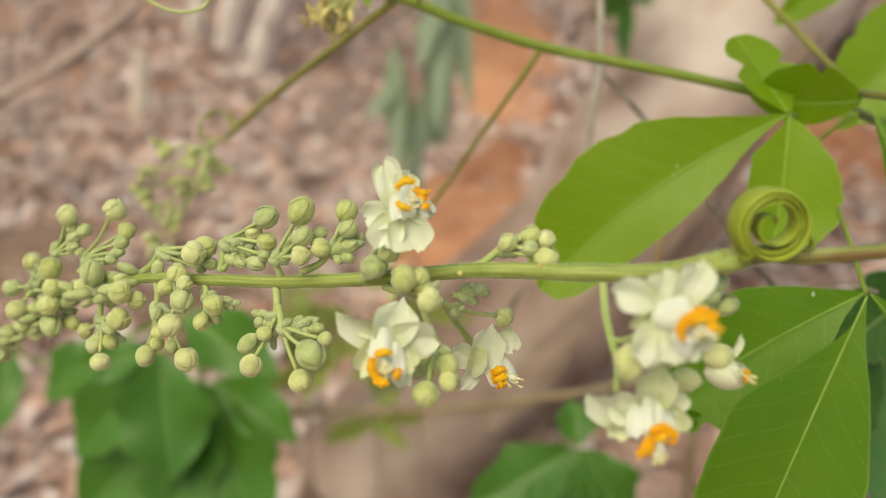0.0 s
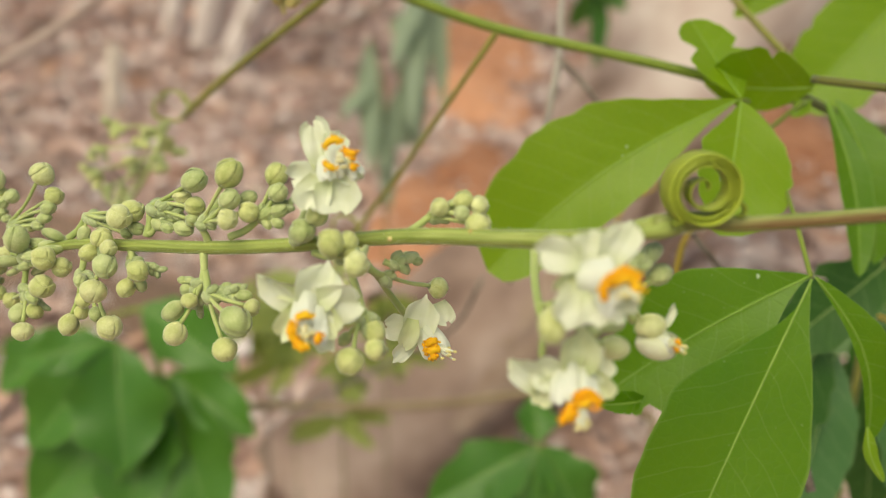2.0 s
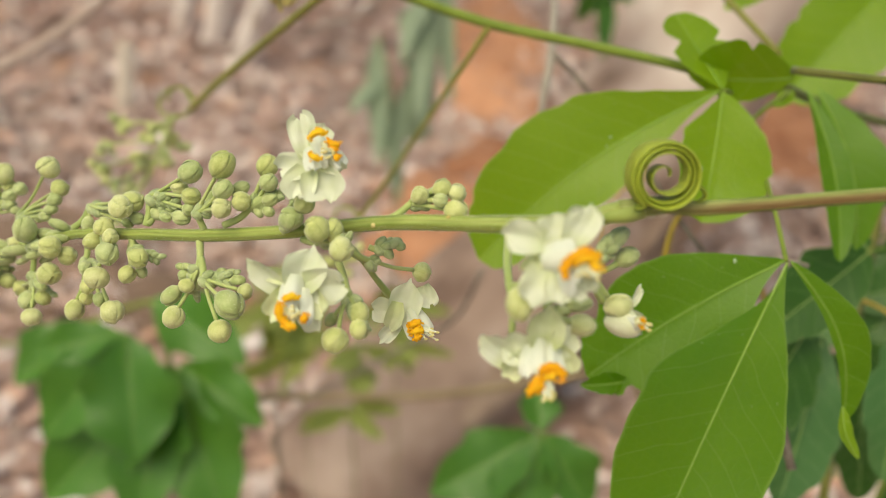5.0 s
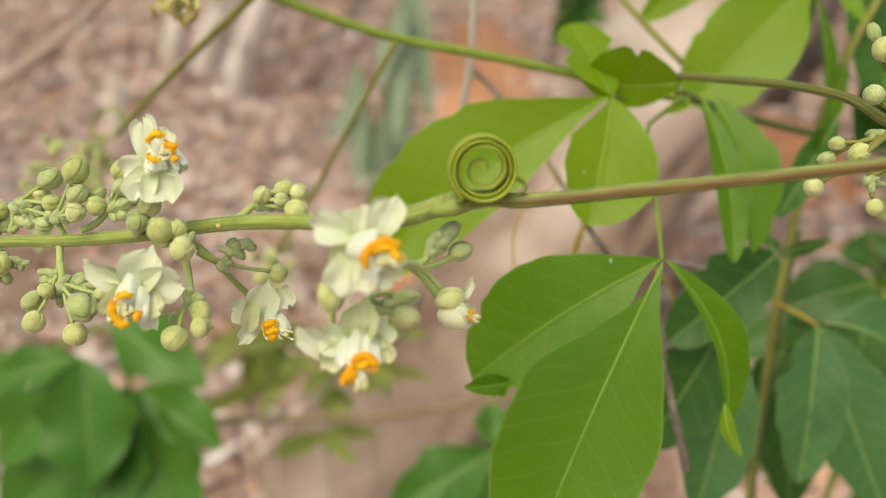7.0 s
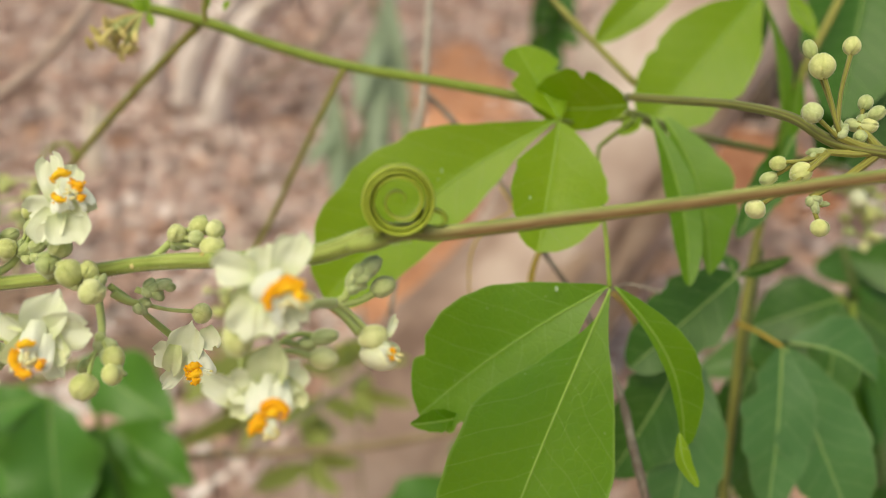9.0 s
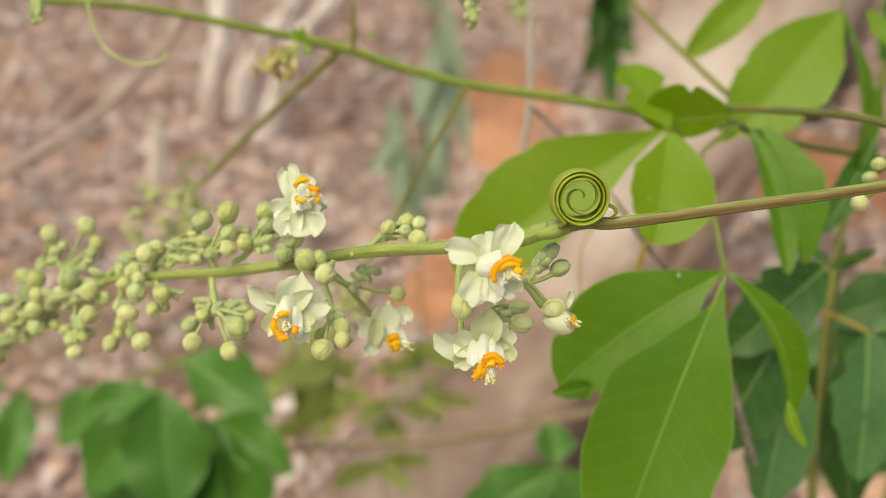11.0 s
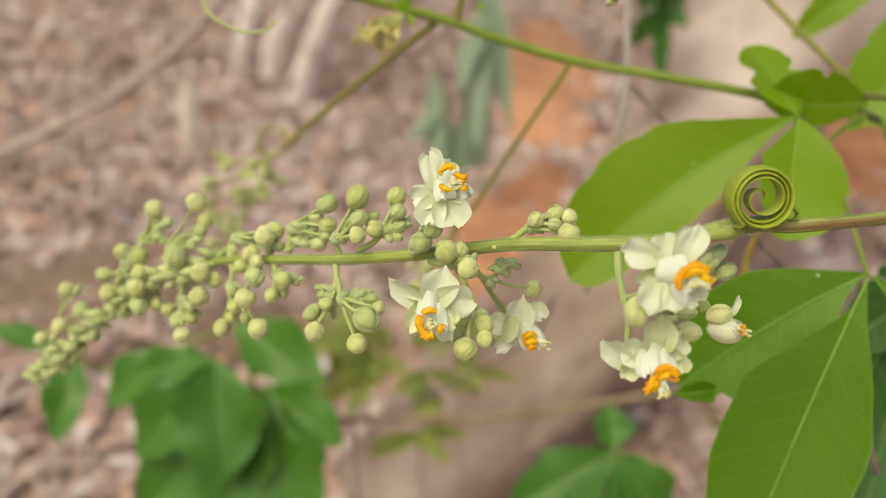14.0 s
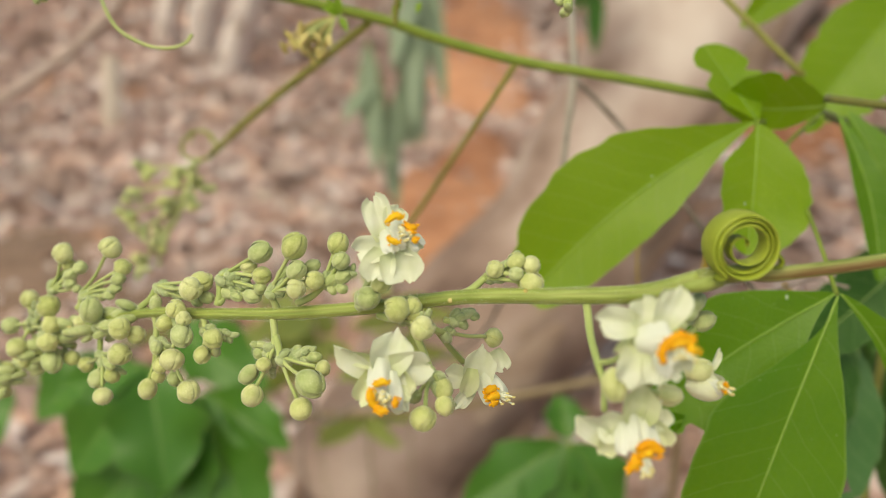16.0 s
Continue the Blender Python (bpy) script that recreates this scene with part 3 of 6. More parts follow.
def bark_slab(points, wide, seed):
    """A curled strip of pale bark leaning out of the litter."""
    line = smooth_line([Vector(p) for p in points], 5)
    bm = tube(line, [wide * 0.8, wide, wide * 0.9, wide * 0.5] if len(line) == 4 else [wide, wide * 0.7], 10, None, 0.2, seed, 0.35)
    ob = part("bark_slab", bm, SLAB, None)
    tagged(ob, "pale strip of bark standing in dry leaf litter", "bark")


bark_slab([(-0.95, 2.42, -0.02), (-0.95, 2.46, 0.08), (-0.96, 2.56, 0.20)], 0.038, 5)
bark_slab([(-0.20, 1.72, 0.02), (-0.32, 1.80, 0.03), (-0.44, 1.90, 0.03)], 0.018, 6)
trunk("pale_tree_trunk", [(-0.70, 2.92, 0.00), (-0.63, 2.92, 0.17), (-0.53, 2.93, 0.36), (-0.38, 2.95, 0.50), (0.10, 3.05, 1.25)], [0.056, 0.052, 0.05, 0.05, 0.045], BARK, "pale tree trunk rooted in dry leaf litter", 8)
trunk("pale_tree_trunk", [(-0.88, 3.25, 0.00), (-0.81, 3.25, 0.17), (-0.71, 3.25, 0.33), (-0.57, 3.27, 0.46), (-0.10, 3.40, 1.20)], [0.056, 0.052, 0.05, 0.05, 0.045], BARK, "pale tree trunk leaning beside its twin", 9)
trunk("thin_pale_trunk", [(-1.03, 3.38, 0.00), (-0.96, 3.41, 0.25), (-0.94, 3.55, 0.45), (-0.86, 4.14, 1.42)], [0.055, 0.05, 0.05, 0.05], BARK, "thin pale tree trunk among dry leaves", 12)


def low_bank(centre, rx, ry, high, seed, mat, name, label):
    """A low bank of bare clay or darker brown ground showing through the litter."""
    bm = bmesh.new()
    rings = []
    for i in range(11):
        k = i / 10
        ring = []
        for j in range(36):
            a = 2 * math.pi * j / 36
            wob = 1 + 0.35 * noise.noise(Vector((math.cos(a) * 1.4 + seed, math.sin(a) * 1.4, seed)))
            x, y = centre[0] + rx * k * wob * math.cos(a), centre[1] + ry * k * wob * math.sin(a)
            z = ground_height(x, y) + (high + 0.012) * (1 - k * k) + 0.03 * noise.noise(Vector((x * 6, y * 6, seed))) * (1 - k) - (0.03 if i == 10 else 0)
            ring.append(bm.verts.new((x, y, z)))
        rings.append(ring)
    for a, b in zip(rings, rings[1:]):
        for j in range(36):
            bm.faces.new((a[j], b[j], b[(j + 1) % 36], a[(j + 1) % 36]))
    bmesh.ops.remove_doubles(bm, verts=bm.verts, dist=1e-5)
    bmesh.ops.recalc_face_normals(bm, faces=bm.faces)
    ob = part(name, bm, mat, None)
    tagged(ob, label, name.replace("_", " "), kind="structure")


for where, rx, ry, high, seed in BARE_CLAY:
    low_bank(where, rx, ry, high, seed, CLAY, "clay_bank", "low bank of bare orange clay among leaf litter")
# two low patches coloured darker brown than the soil around them
low_bank((-0.95, 1.57), 0.42, 0.30, 0.022, 13, DARK_GROUND, "humus_patch", "low dark brown patch among leaf litter")
low_bank((-0.52, 1.37), 0.20, 0.14, 0.022, 15, DARK_GROUND, "humus_patch", "low dark brown patch among leaf litter")


# ---- flowers and buds ----
def bud_mesh(name, mat, seed, long=1.15):
    """A round bud one unit in radius: a core wrapped in three overlapping sepals whose free edges stand a little proud."""
    rnd = random.Random(seed)
    bm = bmesh.new()
    bmesh.ops.create_uvsphere(bm, u_segments=16, v_segments=10, radius=0.95)
    start, lean = rnd.uniform(0, 6.28), rnd.uniform(0.15, 0.5)
    for k in range(3):
        mid = start + k * 2.094 + rnd.uniform(-0.25, 0.25)
        half = rnd.uniform(0.95, 1.25)
        rows = []
        for i in range(11):
            th = 0.05 + (math.pi - 0.25) * i / 10
            row = []
            for j in range(11):
                v = -1 + j / 5
                a = mid + lean * math.cos(th) + v * half * (0.55 + 0.45 * math.sin(th))
                r = 1.0 + 0.15 * (v + 1) / 2 * math.sin(th) - (0.10 if abs(v) == 1 else 0.0) - (0.06 if i == 0 else 0.0)
                r += 0.03 * noise.noise(Vector((math.sin(th) * math.cos(a), math.sin(th) * math.sin(a), math.cos(th))) * 2.2 + Vector((seed, k, 0)))
                row.append(bm.verts.new((r * math.sin(th) * math.cos(a), r * math.sin(th) * math.sin(a), r * math.cos(th))))
            rows.append(row)
        for r0, r1 in zip(rows, rows[1:]):
            for j in range(10):
                bm.faces.new((r0[j], r1[j], r1[j + 1], r0[j + 1]))
    for v in bm.verts:
        z = v.co.z
        taper = 1 - 0.08 * max(0.0, z) ** 2 - 0.14 * max(0.0, -z) ** 3
        v.co = Vector((v.co.x * taper, v.co.y * taper, z * long))
    # a coat of short fine hairs
    for i in range(240):
        d = Vector((rnd.gauss(0, 1), rnd.gauss(0, 1), rnd.gauss(0, 1))).normalized()
        side = d.orthogonal().normalized() * 0.013
        root = Vector((d.x, d.y, d.z * long)) * 0.98
        tip = root + (d + Vector((rnd.gauss(0, 0.3), rnd.gauss(0, 0.3), rnd.gauss(0, 0.3) + 0.3))).normalized() * rnd.uniform(0.08, 0.2)
        f = bm.faces.new([bm.verts.new(q) for q in (root - side, root + side, tip)])
        f.material_index = 1
    mesh = finish(name, bm, mat)
    mesh.materials.append(FILAMENT)
    return mesh


BUDS = [bud_mesh("bud", m, i, 1.06 + 0.07 * (i % 4)) for i, m in enumerate((BUD, BUD_PALE, BUD, BUD_GREEN, BUD_PALE, BUD))]
SMALL = [bud_mesh("budlet", BUD_GREEN, 20 + i, 1.25 + 0.25 * i) for i in range(3)]


YOUNG = [bud_mesh("young_bud", BUD_DARK, 80 + i, 1.1 + 0.2 * i) for i in range(3)]
DRIED = bud_mesh("dried_bud", DRY, 40, 1.2)


def bud(parent, centre, radius, axis, which, long=1.0, young=False):
    radius *= 0.89
    mesh = YOUNG[which % 3] if young else (SMALL if radius < 0.125 else BUDS)[which % (3 if radius < 0.125 else 6)]
    turn = frame_of(axis, (0.3 + which, 1.0, 0.2 * which))
    return link("bud", mesh, parent, at(centre), turn, (radius * CM, radius * CM, radius * CM * long))


COUNT = [0]


def cyme(parent, root, hub, buds, thick=0.056, fill=6, young=False, wood=None):
    """A side cluster: a short stalk from the main stem to a hub, and from there a pedicel to every bud."""
    if (Vector(root) - Vector(hub)).length > 0.08:
        mid = (Vector(root) + Vector(hub)) / 2 + Vector((0.03, 0, -0.04))
        stalk("cluster_stalk", [root, mid, hub], [thick * 1.25, thick], wood or PEDICEL, parent, 8)
    for c in buds:
        COUNT[0] += 1
        k = COUNT[0]
        centre, r = Vector(c[:3]), c[3]
        h = Vector(hub) + Vector((math.sin(k * 1.7), math.cos(k * 2.3), math.sin(k * 0.9))) * 0.03
        way = centre - h
        axis = way.normalized() if way.length > 0.02 else Vector((0, 0, 1))
        end = centre - axis * r * 0.9
        if way.length > r * 1.1:
            bend = (h + end) / 2 + Vector((math.sin(k * 2.1) * 0.04, 0.02, 0.06 * math.sin(k))) * min(1.0, way.length)
            stalk("pedicel", [h, bend, end], [thick * 0.75, thick * 0.6, thick * 0.7], wood or PEDICEL, parent, 6, steps=4)
        bud(parent, c, r, turned(axis), k, 1.0 + 0.12 * math.sin(k * 1.3) + (0.25 if young else 0.0), young)
    # a comb of undeveloped buds, crowded along a short curved stalk
    rnd = random.Random(COUNT[0])
    h = Vector(hub)
    mean = sum((Vector(c[:3]) for c in buds), Vector()) / len(buds) - h
    way = (mean.normalized() if mean.length > 0.05 else Vector((0.5, 0, 0.5))) + Vector((rnd.uniform(0.1, 0.6), rnd.uniform(0, 0.4), rnd.uniform(-0.4, 0.4)))
    way.normalize()
    aside = way.cross(Vector((0, -1, 0))).normalized()
    bend = rnd.choice((-1, 1)) * rnd.uniform(0.1, 0.3)
    run = min(0.75, 0.095 * fill)
    rows = [h + way * (run * k / 5) + aside * (bend * run * (k / 5) ** 2) for k in range(6)]
    stalk("cluster_stalk", rows, [0.042, 0.03, 0.02], wood or PEDICEL, parent, 6, steps=2)
    for i in range(2 * fill):
        k = (i + 0.8) / (2 * fill)
        side = -1 if i % 2 else 1
        c = h + way * (run * k) + aside * (bend * run * k * k + side * 0.055) + Vector((rnd.gauss(0, 0.012), rnd.uniform(-0.05, 0.05), rnd.gauss(0, 0.012)))
        bud(parent, c, rnd.uniform(0.085, 0.10) * (1.0 - 0.35 * k), turned(way + aside * side * 0.8), i, rnd.uniform(1.15, 1.5), True)


def petal_bm(length, wide, cup, curl, seed=0, nu=14, nv=8, claw=0.62):
    """A petal lying along +x, hollow side up (+z), in cm: a narrow claw that widens into a rounded, rippled blade."""
    rnd = random.Random(seed)
    ph = [rnd.uniform(0, 6.28) for _ in range(3)]
    bm = bmesh.new()
    uv = bm.loops.layers.uv.verify()
    rows = []
    for i in range(nu + 1):
        u = 1 - (1 - i / nu) ** 1.5
        w = wide * (claw + (1 - claw) * math.sin(0.5 * math.pi * min(1.0, u / 0.6)))
        if u > 0.7:
            w *= max(0.08, 1 - ((u - 0.7) / 0.3) ** 2.6) ** 0.45
        row = []
        for j in range(-nv, nv + 1):
            v = j / nv
            x = length * (u + (0.09 * math.sin(2.6 * v + ph[0]) + 0.035 * math.sin(8 * v + ph[1])) * u ** 4)
            z = cup * w * v * v + curl * length * u * u
            z += 0.09 * length * math.sin(5 * v + ph[1] + 4 * u) * u * abs(v) + 0.02 * length * math.sin(11 * v + ph[2]) * u ** 3
            z += 0.10 * length * noise.noise(Vector((u * 2.2 + ph[0], v * 1.6, seed))) * u - 0.018 * (1 - min(1.0, abs(v) * 6)) * u
            row.append((bm.verts.new((x, v * w, z)), (u, v)))
        rows.append(row)
    for a, b in zip(rows, rows[1:]):
        for j in range(2 * nv):
            four = (a[j], a[j + 1], b[j + 1], b[j])
            f = bm.faces.new([q[0] for q in four])
            for lp, q in zip(f.loops, four):
                lp[uv].uv = q[1]
    return bm


def place_bm(bm, m):
    bmesh.ops.transform(bm, matrix=m, verts=bm.verts)
    return bm


def crest_bm(points, size, seed):
    """A ragged orange ridge through points (vine cm): a thin crumpled band with many small blunt lobes."""
    pts = [at(q) for q in points]
    line = smooth_line(pts, 6)
    rnd = random.Random(seed * 7 + 1)
    s, n = size * CM, len(line)
    bm = tube(line, [s * (0.70 + 0.30 * math.sin(math.pi * (i + 0.6) / (n + 0.2))) for i in range(n)], 8)
    aside, up, ahead = turned((1, 0, 0)), turned((0, 0, 1)), turned((0, 1, 0))
    for i in range(3 * n):
        p = line[rnd.randrange(n)] + (aside * rnd.gauss(0, 0.5) + up * rnd.gauss(0, 0.5) - ahead * rnd.uniform(0, 0.5)) * s
        way = (aside * rnd.gauss(0, 1) + up * rnd.gauss(0, 1) - ahead * rnd.uniform(0, 0.8)).normalized() * s
        r = rnd.uniform(0.30, 0.48) * s
        tube([p - way * 0.2, p, p + way * 0.22, p + way * rnd.uniform(0.34, 0.5)], [r * 0.7, r, r * 0.9, r * 0.35], 6, bm)
    for v in bm.verts:
        q = v.co / s
        v.co += Vector((noise.noise(q * 1.9 + Vector((seed, 3, 0))), noise.noise(q * 1.9 + Vector((0, seed, 9))), noise.noise(q * 1.9 + Vector((1, 0, seed))))) * 0.22 * s
    return bm


def aimed(base, way, facing):
    """World matrix in cm that lays +x along way and +z towards facing (vine directions)."""
    x = turned(way).normalized()
    f = turned(facing)
    z = (f - x * f.dot(x)).normalized()
    r = Matrix((x, z.cross(x), z)).transposed().to_4x4()
    return Matrix.Translation(at(base)) @ r @ Matrix.Scale(CM, 4)


def flower(parent, centre, mouth, petals, scales, crests, tuft, seed=0, ridge_size=0.07, label="open cream-white flower with orange crests"):
    """A flower. mouth: the way it opens. petals: foot (side, up), tip (side, up), how far foot and tip stand away, half breadth, sepal or not, curl;
    scales: the white hoods round the mouth, foot, tip and half breadth; crests: orange ridges (side, up); tuft: where the stamens end. All from the centre, in cm."""
    rnd = random.Random(seed)
    c, m = Vector(centre), Vector(mouth).normalized()
    cup = bmesh.new()
    bmesh.ops.create_uvsphere(cup, u_segments=14, v_segments=9, radius=0.11 * CM)
    ob = part("flower", place_bm(cup, Matrix.Translation(at(c + Vector((0, 0.06, 0))))), SEPAL, parent, label)
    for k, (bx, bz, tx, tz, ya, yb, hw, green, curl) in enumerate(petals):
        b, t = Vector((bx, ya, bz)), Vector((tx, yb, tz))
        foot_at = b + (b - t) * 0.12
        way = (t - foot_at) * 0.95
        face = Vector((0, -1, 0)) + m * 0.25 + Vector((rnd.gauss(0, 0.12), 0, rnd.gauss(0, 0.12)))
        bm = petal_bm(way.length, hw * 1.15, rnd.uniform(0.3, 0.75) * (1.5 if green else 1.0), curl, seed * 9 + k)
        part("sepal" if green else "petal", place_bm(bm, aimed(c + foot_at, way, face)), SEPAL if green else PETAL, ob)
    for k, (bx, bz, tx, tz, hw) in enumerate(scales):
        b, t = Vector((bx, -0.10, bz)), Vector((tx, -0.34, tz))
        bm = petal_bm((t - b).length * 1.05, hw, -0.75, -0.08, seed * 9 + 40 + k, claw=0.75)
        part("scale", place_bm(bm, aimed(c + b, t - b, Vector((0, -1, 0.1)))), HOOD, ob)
    middle = Vector((0, 0, 0))
    for k, ridge in enumerate(crests):
        pts = [Vector((x, -0.37 - 0.02 * (q % 2), z)) for q, (x, z) in enumerate(ridge)]
        middle += sum(pts, Vector()) / len(pts) / len(crests)
        part("crest", crest_bm([c + p for p in pts], ridge_size, seed + k), CREST, ob, "orange crest")
    # a pale lump for the crowded stamens, added so the mouth isn't dark
    heart = bmesh.new()
    bmesh.ops.create_icosphere(heart, subdivisions=3, radius=0.10 * CM)
    for v in heart.verts:
        v.co *= 1 + 0.35 * noise.noise(v.co * 1500 + Vector((seed, 0, 0)))
    part("pistil", place_bm(heart, Matrix.Translation(at(c + middle + Vector((0, 0.10, 0))))), HEART, ob, "pale yellow mass of stamens")
    end = Vector((tuft[0], -0.40, tuft[1]))
    for k in range(9):
        stop = end + Vector((rnd.gauss(0, 0.065), rnd.gauss(0, 0.03), rnd.gauss(0, 0.045)))
        begin = middle * 0.75 + Vector((rnd.gauss(0, 0.03), 0.04, rnd.gauss(0, 0.03)))
        line = smooth_line([at(c + q) for q in (begin, (begin + stop) / 2 + Vector((rnd.gauss(0, 0.02), -0.02, rnd.gauss(0, 0.02))), stop)], 4)
        st = part("stamen", tube(line, [0.022 * CM, 0.015 * CM], 5), FILAMENT, ob)
        an = bmesh.new()
        bmesh.ops.create_uvsphere(an, u_segments=8, v_segments=5, radius=0.028 * CM)
        part("anther", place_bm(an, Matrix.Translation(line[-1]) @ Matrix.Diagonal((1.3, 0.9, 0.8, 1))), ANTHER, st, "pale yellow anther")
    return ob


# ---- the main raceme ----
raceme = thing("flower_raceme", at((4.09, 11.68, -0.27)), "hairy green raceme with round buds and cream flowers on reddish stalk", "flower raceme")
stalk("main_stem", [(-12.44, 19.94, -3.75), (-11.11, 19.11, -3.03), (-9.68, 18.22, -2.08), (-8.03, 17.10, -1.08), (-5.94, 15.80, -0.58), (-4.11, 14.67, -0.56), (-2.70, 14.12, -0.57), (-1.14, 13.56, -0.49), (0.54, 12.95, -0.34), (2.19, 12.36, -0.36), (3.26, 11.98, -0.34), (4.04, 11.70, -0.15)],
      [0.05, 0.06, 0.08, 0.095, 0.10, 0.105, 0.115, 0.12, 0.125, 0.135, 0.15, 0.155], STEM, raceme, 12, "hairy pale green stem", wobble=0.05)
stalk("peduncle", [(3.99, 11.71, -0.15), (4.67, 11.61, -0.07), (5.21, 11.58, -0.11), (6.75, 11.49, 0.02), (8.93, 11.36, 0.22), (11.47, 11.20, 0.48), (14.87, 11.00, 0.75)], [0.155, 0.125, 0.11, 0.105, 0.10, 0.10], STEM_RED, raceme, 16, "green peduncle with dark red ribs", hint=turned((0, -1, 0)))


def coil(parent, centre, start, bends, thick, deep, face, squash=1.0, label="tightly coiled green tendril"):
    """A strap-like tendril wound like a watch spring. bends: (degrees gone round, radius) from the stem inwards."""
    c = Vector(centre)
    z = Vector(face).normalized()
    x = Vector((1, 0, 0)) - z * z.x
    x.normalize()
    y = x.cross(z) * -1
    last = bends[-1][0]
    n = int(last / 9)
    rings, m = [], 14
    s = Vector(start)
    for i in range(-8, n + 1):
        k = max(0, i) / n
        a0 = last * k
        r = float(np.interp(a0, [q[0] for q in bends], [q[1] for q in bends]))
        a = math.radians(235 - a0)
        out = x * math.cos(a) + y * (math.sin(a) * squash)
        p = c + out * r - z * (0.05 * math.sin(a0 / 57.3 * 0.7))
        if i < 0:
            p = s.lerp(p, ((i + 8) / 8.0) ** 0.9)
        taper = 1.0 - 0.45 * k
        h, w = thick * (1 - 0.25 * k - 0.45 * max(0.0, k - 0.7) / 0.3), deep * taper * (1.0 - 0.6 * max(0.0, k - 0.9) / 0.1)
        ring = []
        for j in range(m):
            b = 2 * math.pi * j / m
            cs, sn = math.cos(b), math.sin(b)
            # a strap, hollowed on its inner side
            hol = 0.35 * h * max(0.0, -cs) * (1 - abs(sn))
            ring.append(at(p + out.normalized() * (h * cs + hol) + z * (w * sn)))
        rings.append(ring)
    bm = bmesh.new()
    rows = [[bm.verts.new(q) for q in ring] for ring in rings]
    for r0, r1 in zip(rows, rows[1:]):
        for j in range(m):
            bm.faces.new((r0[j], r0[(j + 1) % m], r1[(j + 1) % m], r1[j]))
    bm.faces.new(rows[0][::-1])
    bm.faces.new(rows[-1])
    return part("tendril", bm, COIL, parent, label)


coil(raceme, (4.55, 11.34, 0.34), (4.18, 11.55, -0.10), ((0, 0.50), (200, 0.475), (360, 0.445), (720, 0.38), (900, 0.34), (1010, 0.285), (1100, 0.215), (1190, 0.15), (1270, 0.11), (1320, 0.06)), 0.042, 0.27, (0.04, -1.0, -0.24))
coil(raceme, (5.02, 11.50, 0.06), (4.52, 11.50, -0.10), ((0, 0.25), (120, 0.22), (235, 0.18), (300, 0.12)), 0.045, 0.15, (-0.1, -1.0, -0.25), 0.7, "short curled second tendril")
# the swollen joint from which coil and peduncle leave
bm = bmesh.new()
bmesh.ops.create_uvsphere(bm, u_segments=18, v_segments=12, radius=1.0)
for v in bm.verts:
    q = v.co.copy()
    v.co = at((4.16, 11.66, -0.18)) + (turned((0.97, 0, 0.24)) * q.x * 0.42 + turned((-0.24, 0, 0.97)) * q.y * 0.145 + turned((0, 1, 0)) * q.z * 0.15) * CM * (1 + 0.12 * noise.noise(q * 2.5))
part("node", bm, STEM, raceme, "swollen hairy green joint")

# the tip, crowded with young buds
tip_line = [Vector(q) for q in ((-12.33, 19.77, -3.73), (-11.01, 18.95, -3.01), (-9.59, 18.07, -2.08), (-8.03, 17.10, -1.08), (-5.94, 15.80, -0.58))]


def budlets(parent, line, count, spread, low, high, seed):
    rnd = random.Random(seed)
    for i in range(count):
        k = (i + rnd.random()) / count * (len(line) - 1)
        a = int(min(k, len(line) - 2))
        p = line[a].lerp(line[a + 1], k - a)
        off = Vector((rnd.gauss(0, 1), rnd.gauss(0, 1), rnd.gauss(0, 1))).normalized() * rnd.uniform(0.35, 1.0) * spread
        c, r = p + off, rnd.uniform(low, high)
        stalk("pedicel", [p, p.lerp(c, 0.5) + Vector((0.04, 0, 0)), c], [0.03, 0.022], PEDICEL, parent, 5, steps=3)
        bud(parent, c, r, turned(off + Vector((-0.5, 0, 0.0))), i, 1.4)


budlets(raceme, tip_line, 96, 0.40, 0.065, 0.14, 31)
cyme(raceme, (-11.39, 19.18, -2.55), (-11.38, 19.18, -2.23), [(-10.93, 18.90, -1.24, 0.201), (-10.54, 18.75, -1.24, 0.115), (-10.16, 18.22, -1.74, 0.225), (-10.92, 18.59, -2.17, 0.229), (-9.88, 18.35, -2.39, 0.166), (-9.83, 18.41, -1.90, 0.197), (-11.78, 19.22, -2.55, 0.173), (-11.52, 19.26, -2.88, 0.158)])
cyme(raceme, (-8.97, 17.68, -0.99), (-8.80, 17.47, -0.84), [(-9.36, 17.73, -0.85, 0.204), (-8.85, 17.60, -0.27, 0.203), (-8.11, 16.85, -0.41, 0.251), (-8.05, 16.81, -0.79, 0.208), (-9.03, 17.32, -1.31, 0.257)])
cyme(raceme, (-8.55, 17.42, -0.77), (-8.50, 17.29, -1.05), [(-8.10, 16.74, -1.16, 0.221), (-8.09, 16.84, -1.59, 0.223), (-8.99, 17.89, -0.89, 0.184), (-7.79, 17.15, -1.56, 0.177), (-9.09, 17.76, -1.66, 0.161), (-7.82, 17.17, -0.91, 0.113), (-7.95, 17.15, -1.23, 0.127)])
cyme(raceme, (-7.37, 16.69, -0.51), (-6.91, 16.20, -0.81), [(-6.87, 15.98, -0.47, 0.238), (-7.27, 16.43, -0.74, 0.163), (-6.10, 15.40, -0.82, 0.230), (-5.88, 15.66, -0.98, 0.195)])
cyme(raceme, (-6.91, 16.41, -0.54), (-6.84, 16.26, -1.36), [(-6.18, 15.55, -1.34, 0.233), (-6.56, 15.99, -1.57, 0.119), (-6.90, 16.20, -1.89, 0.188), (-6.72, 15.99, -2.22, 0.212), (-6.59, 16.20, -1.83, 0.168), (-7.46, 17.05, -1.70, 0.176)])
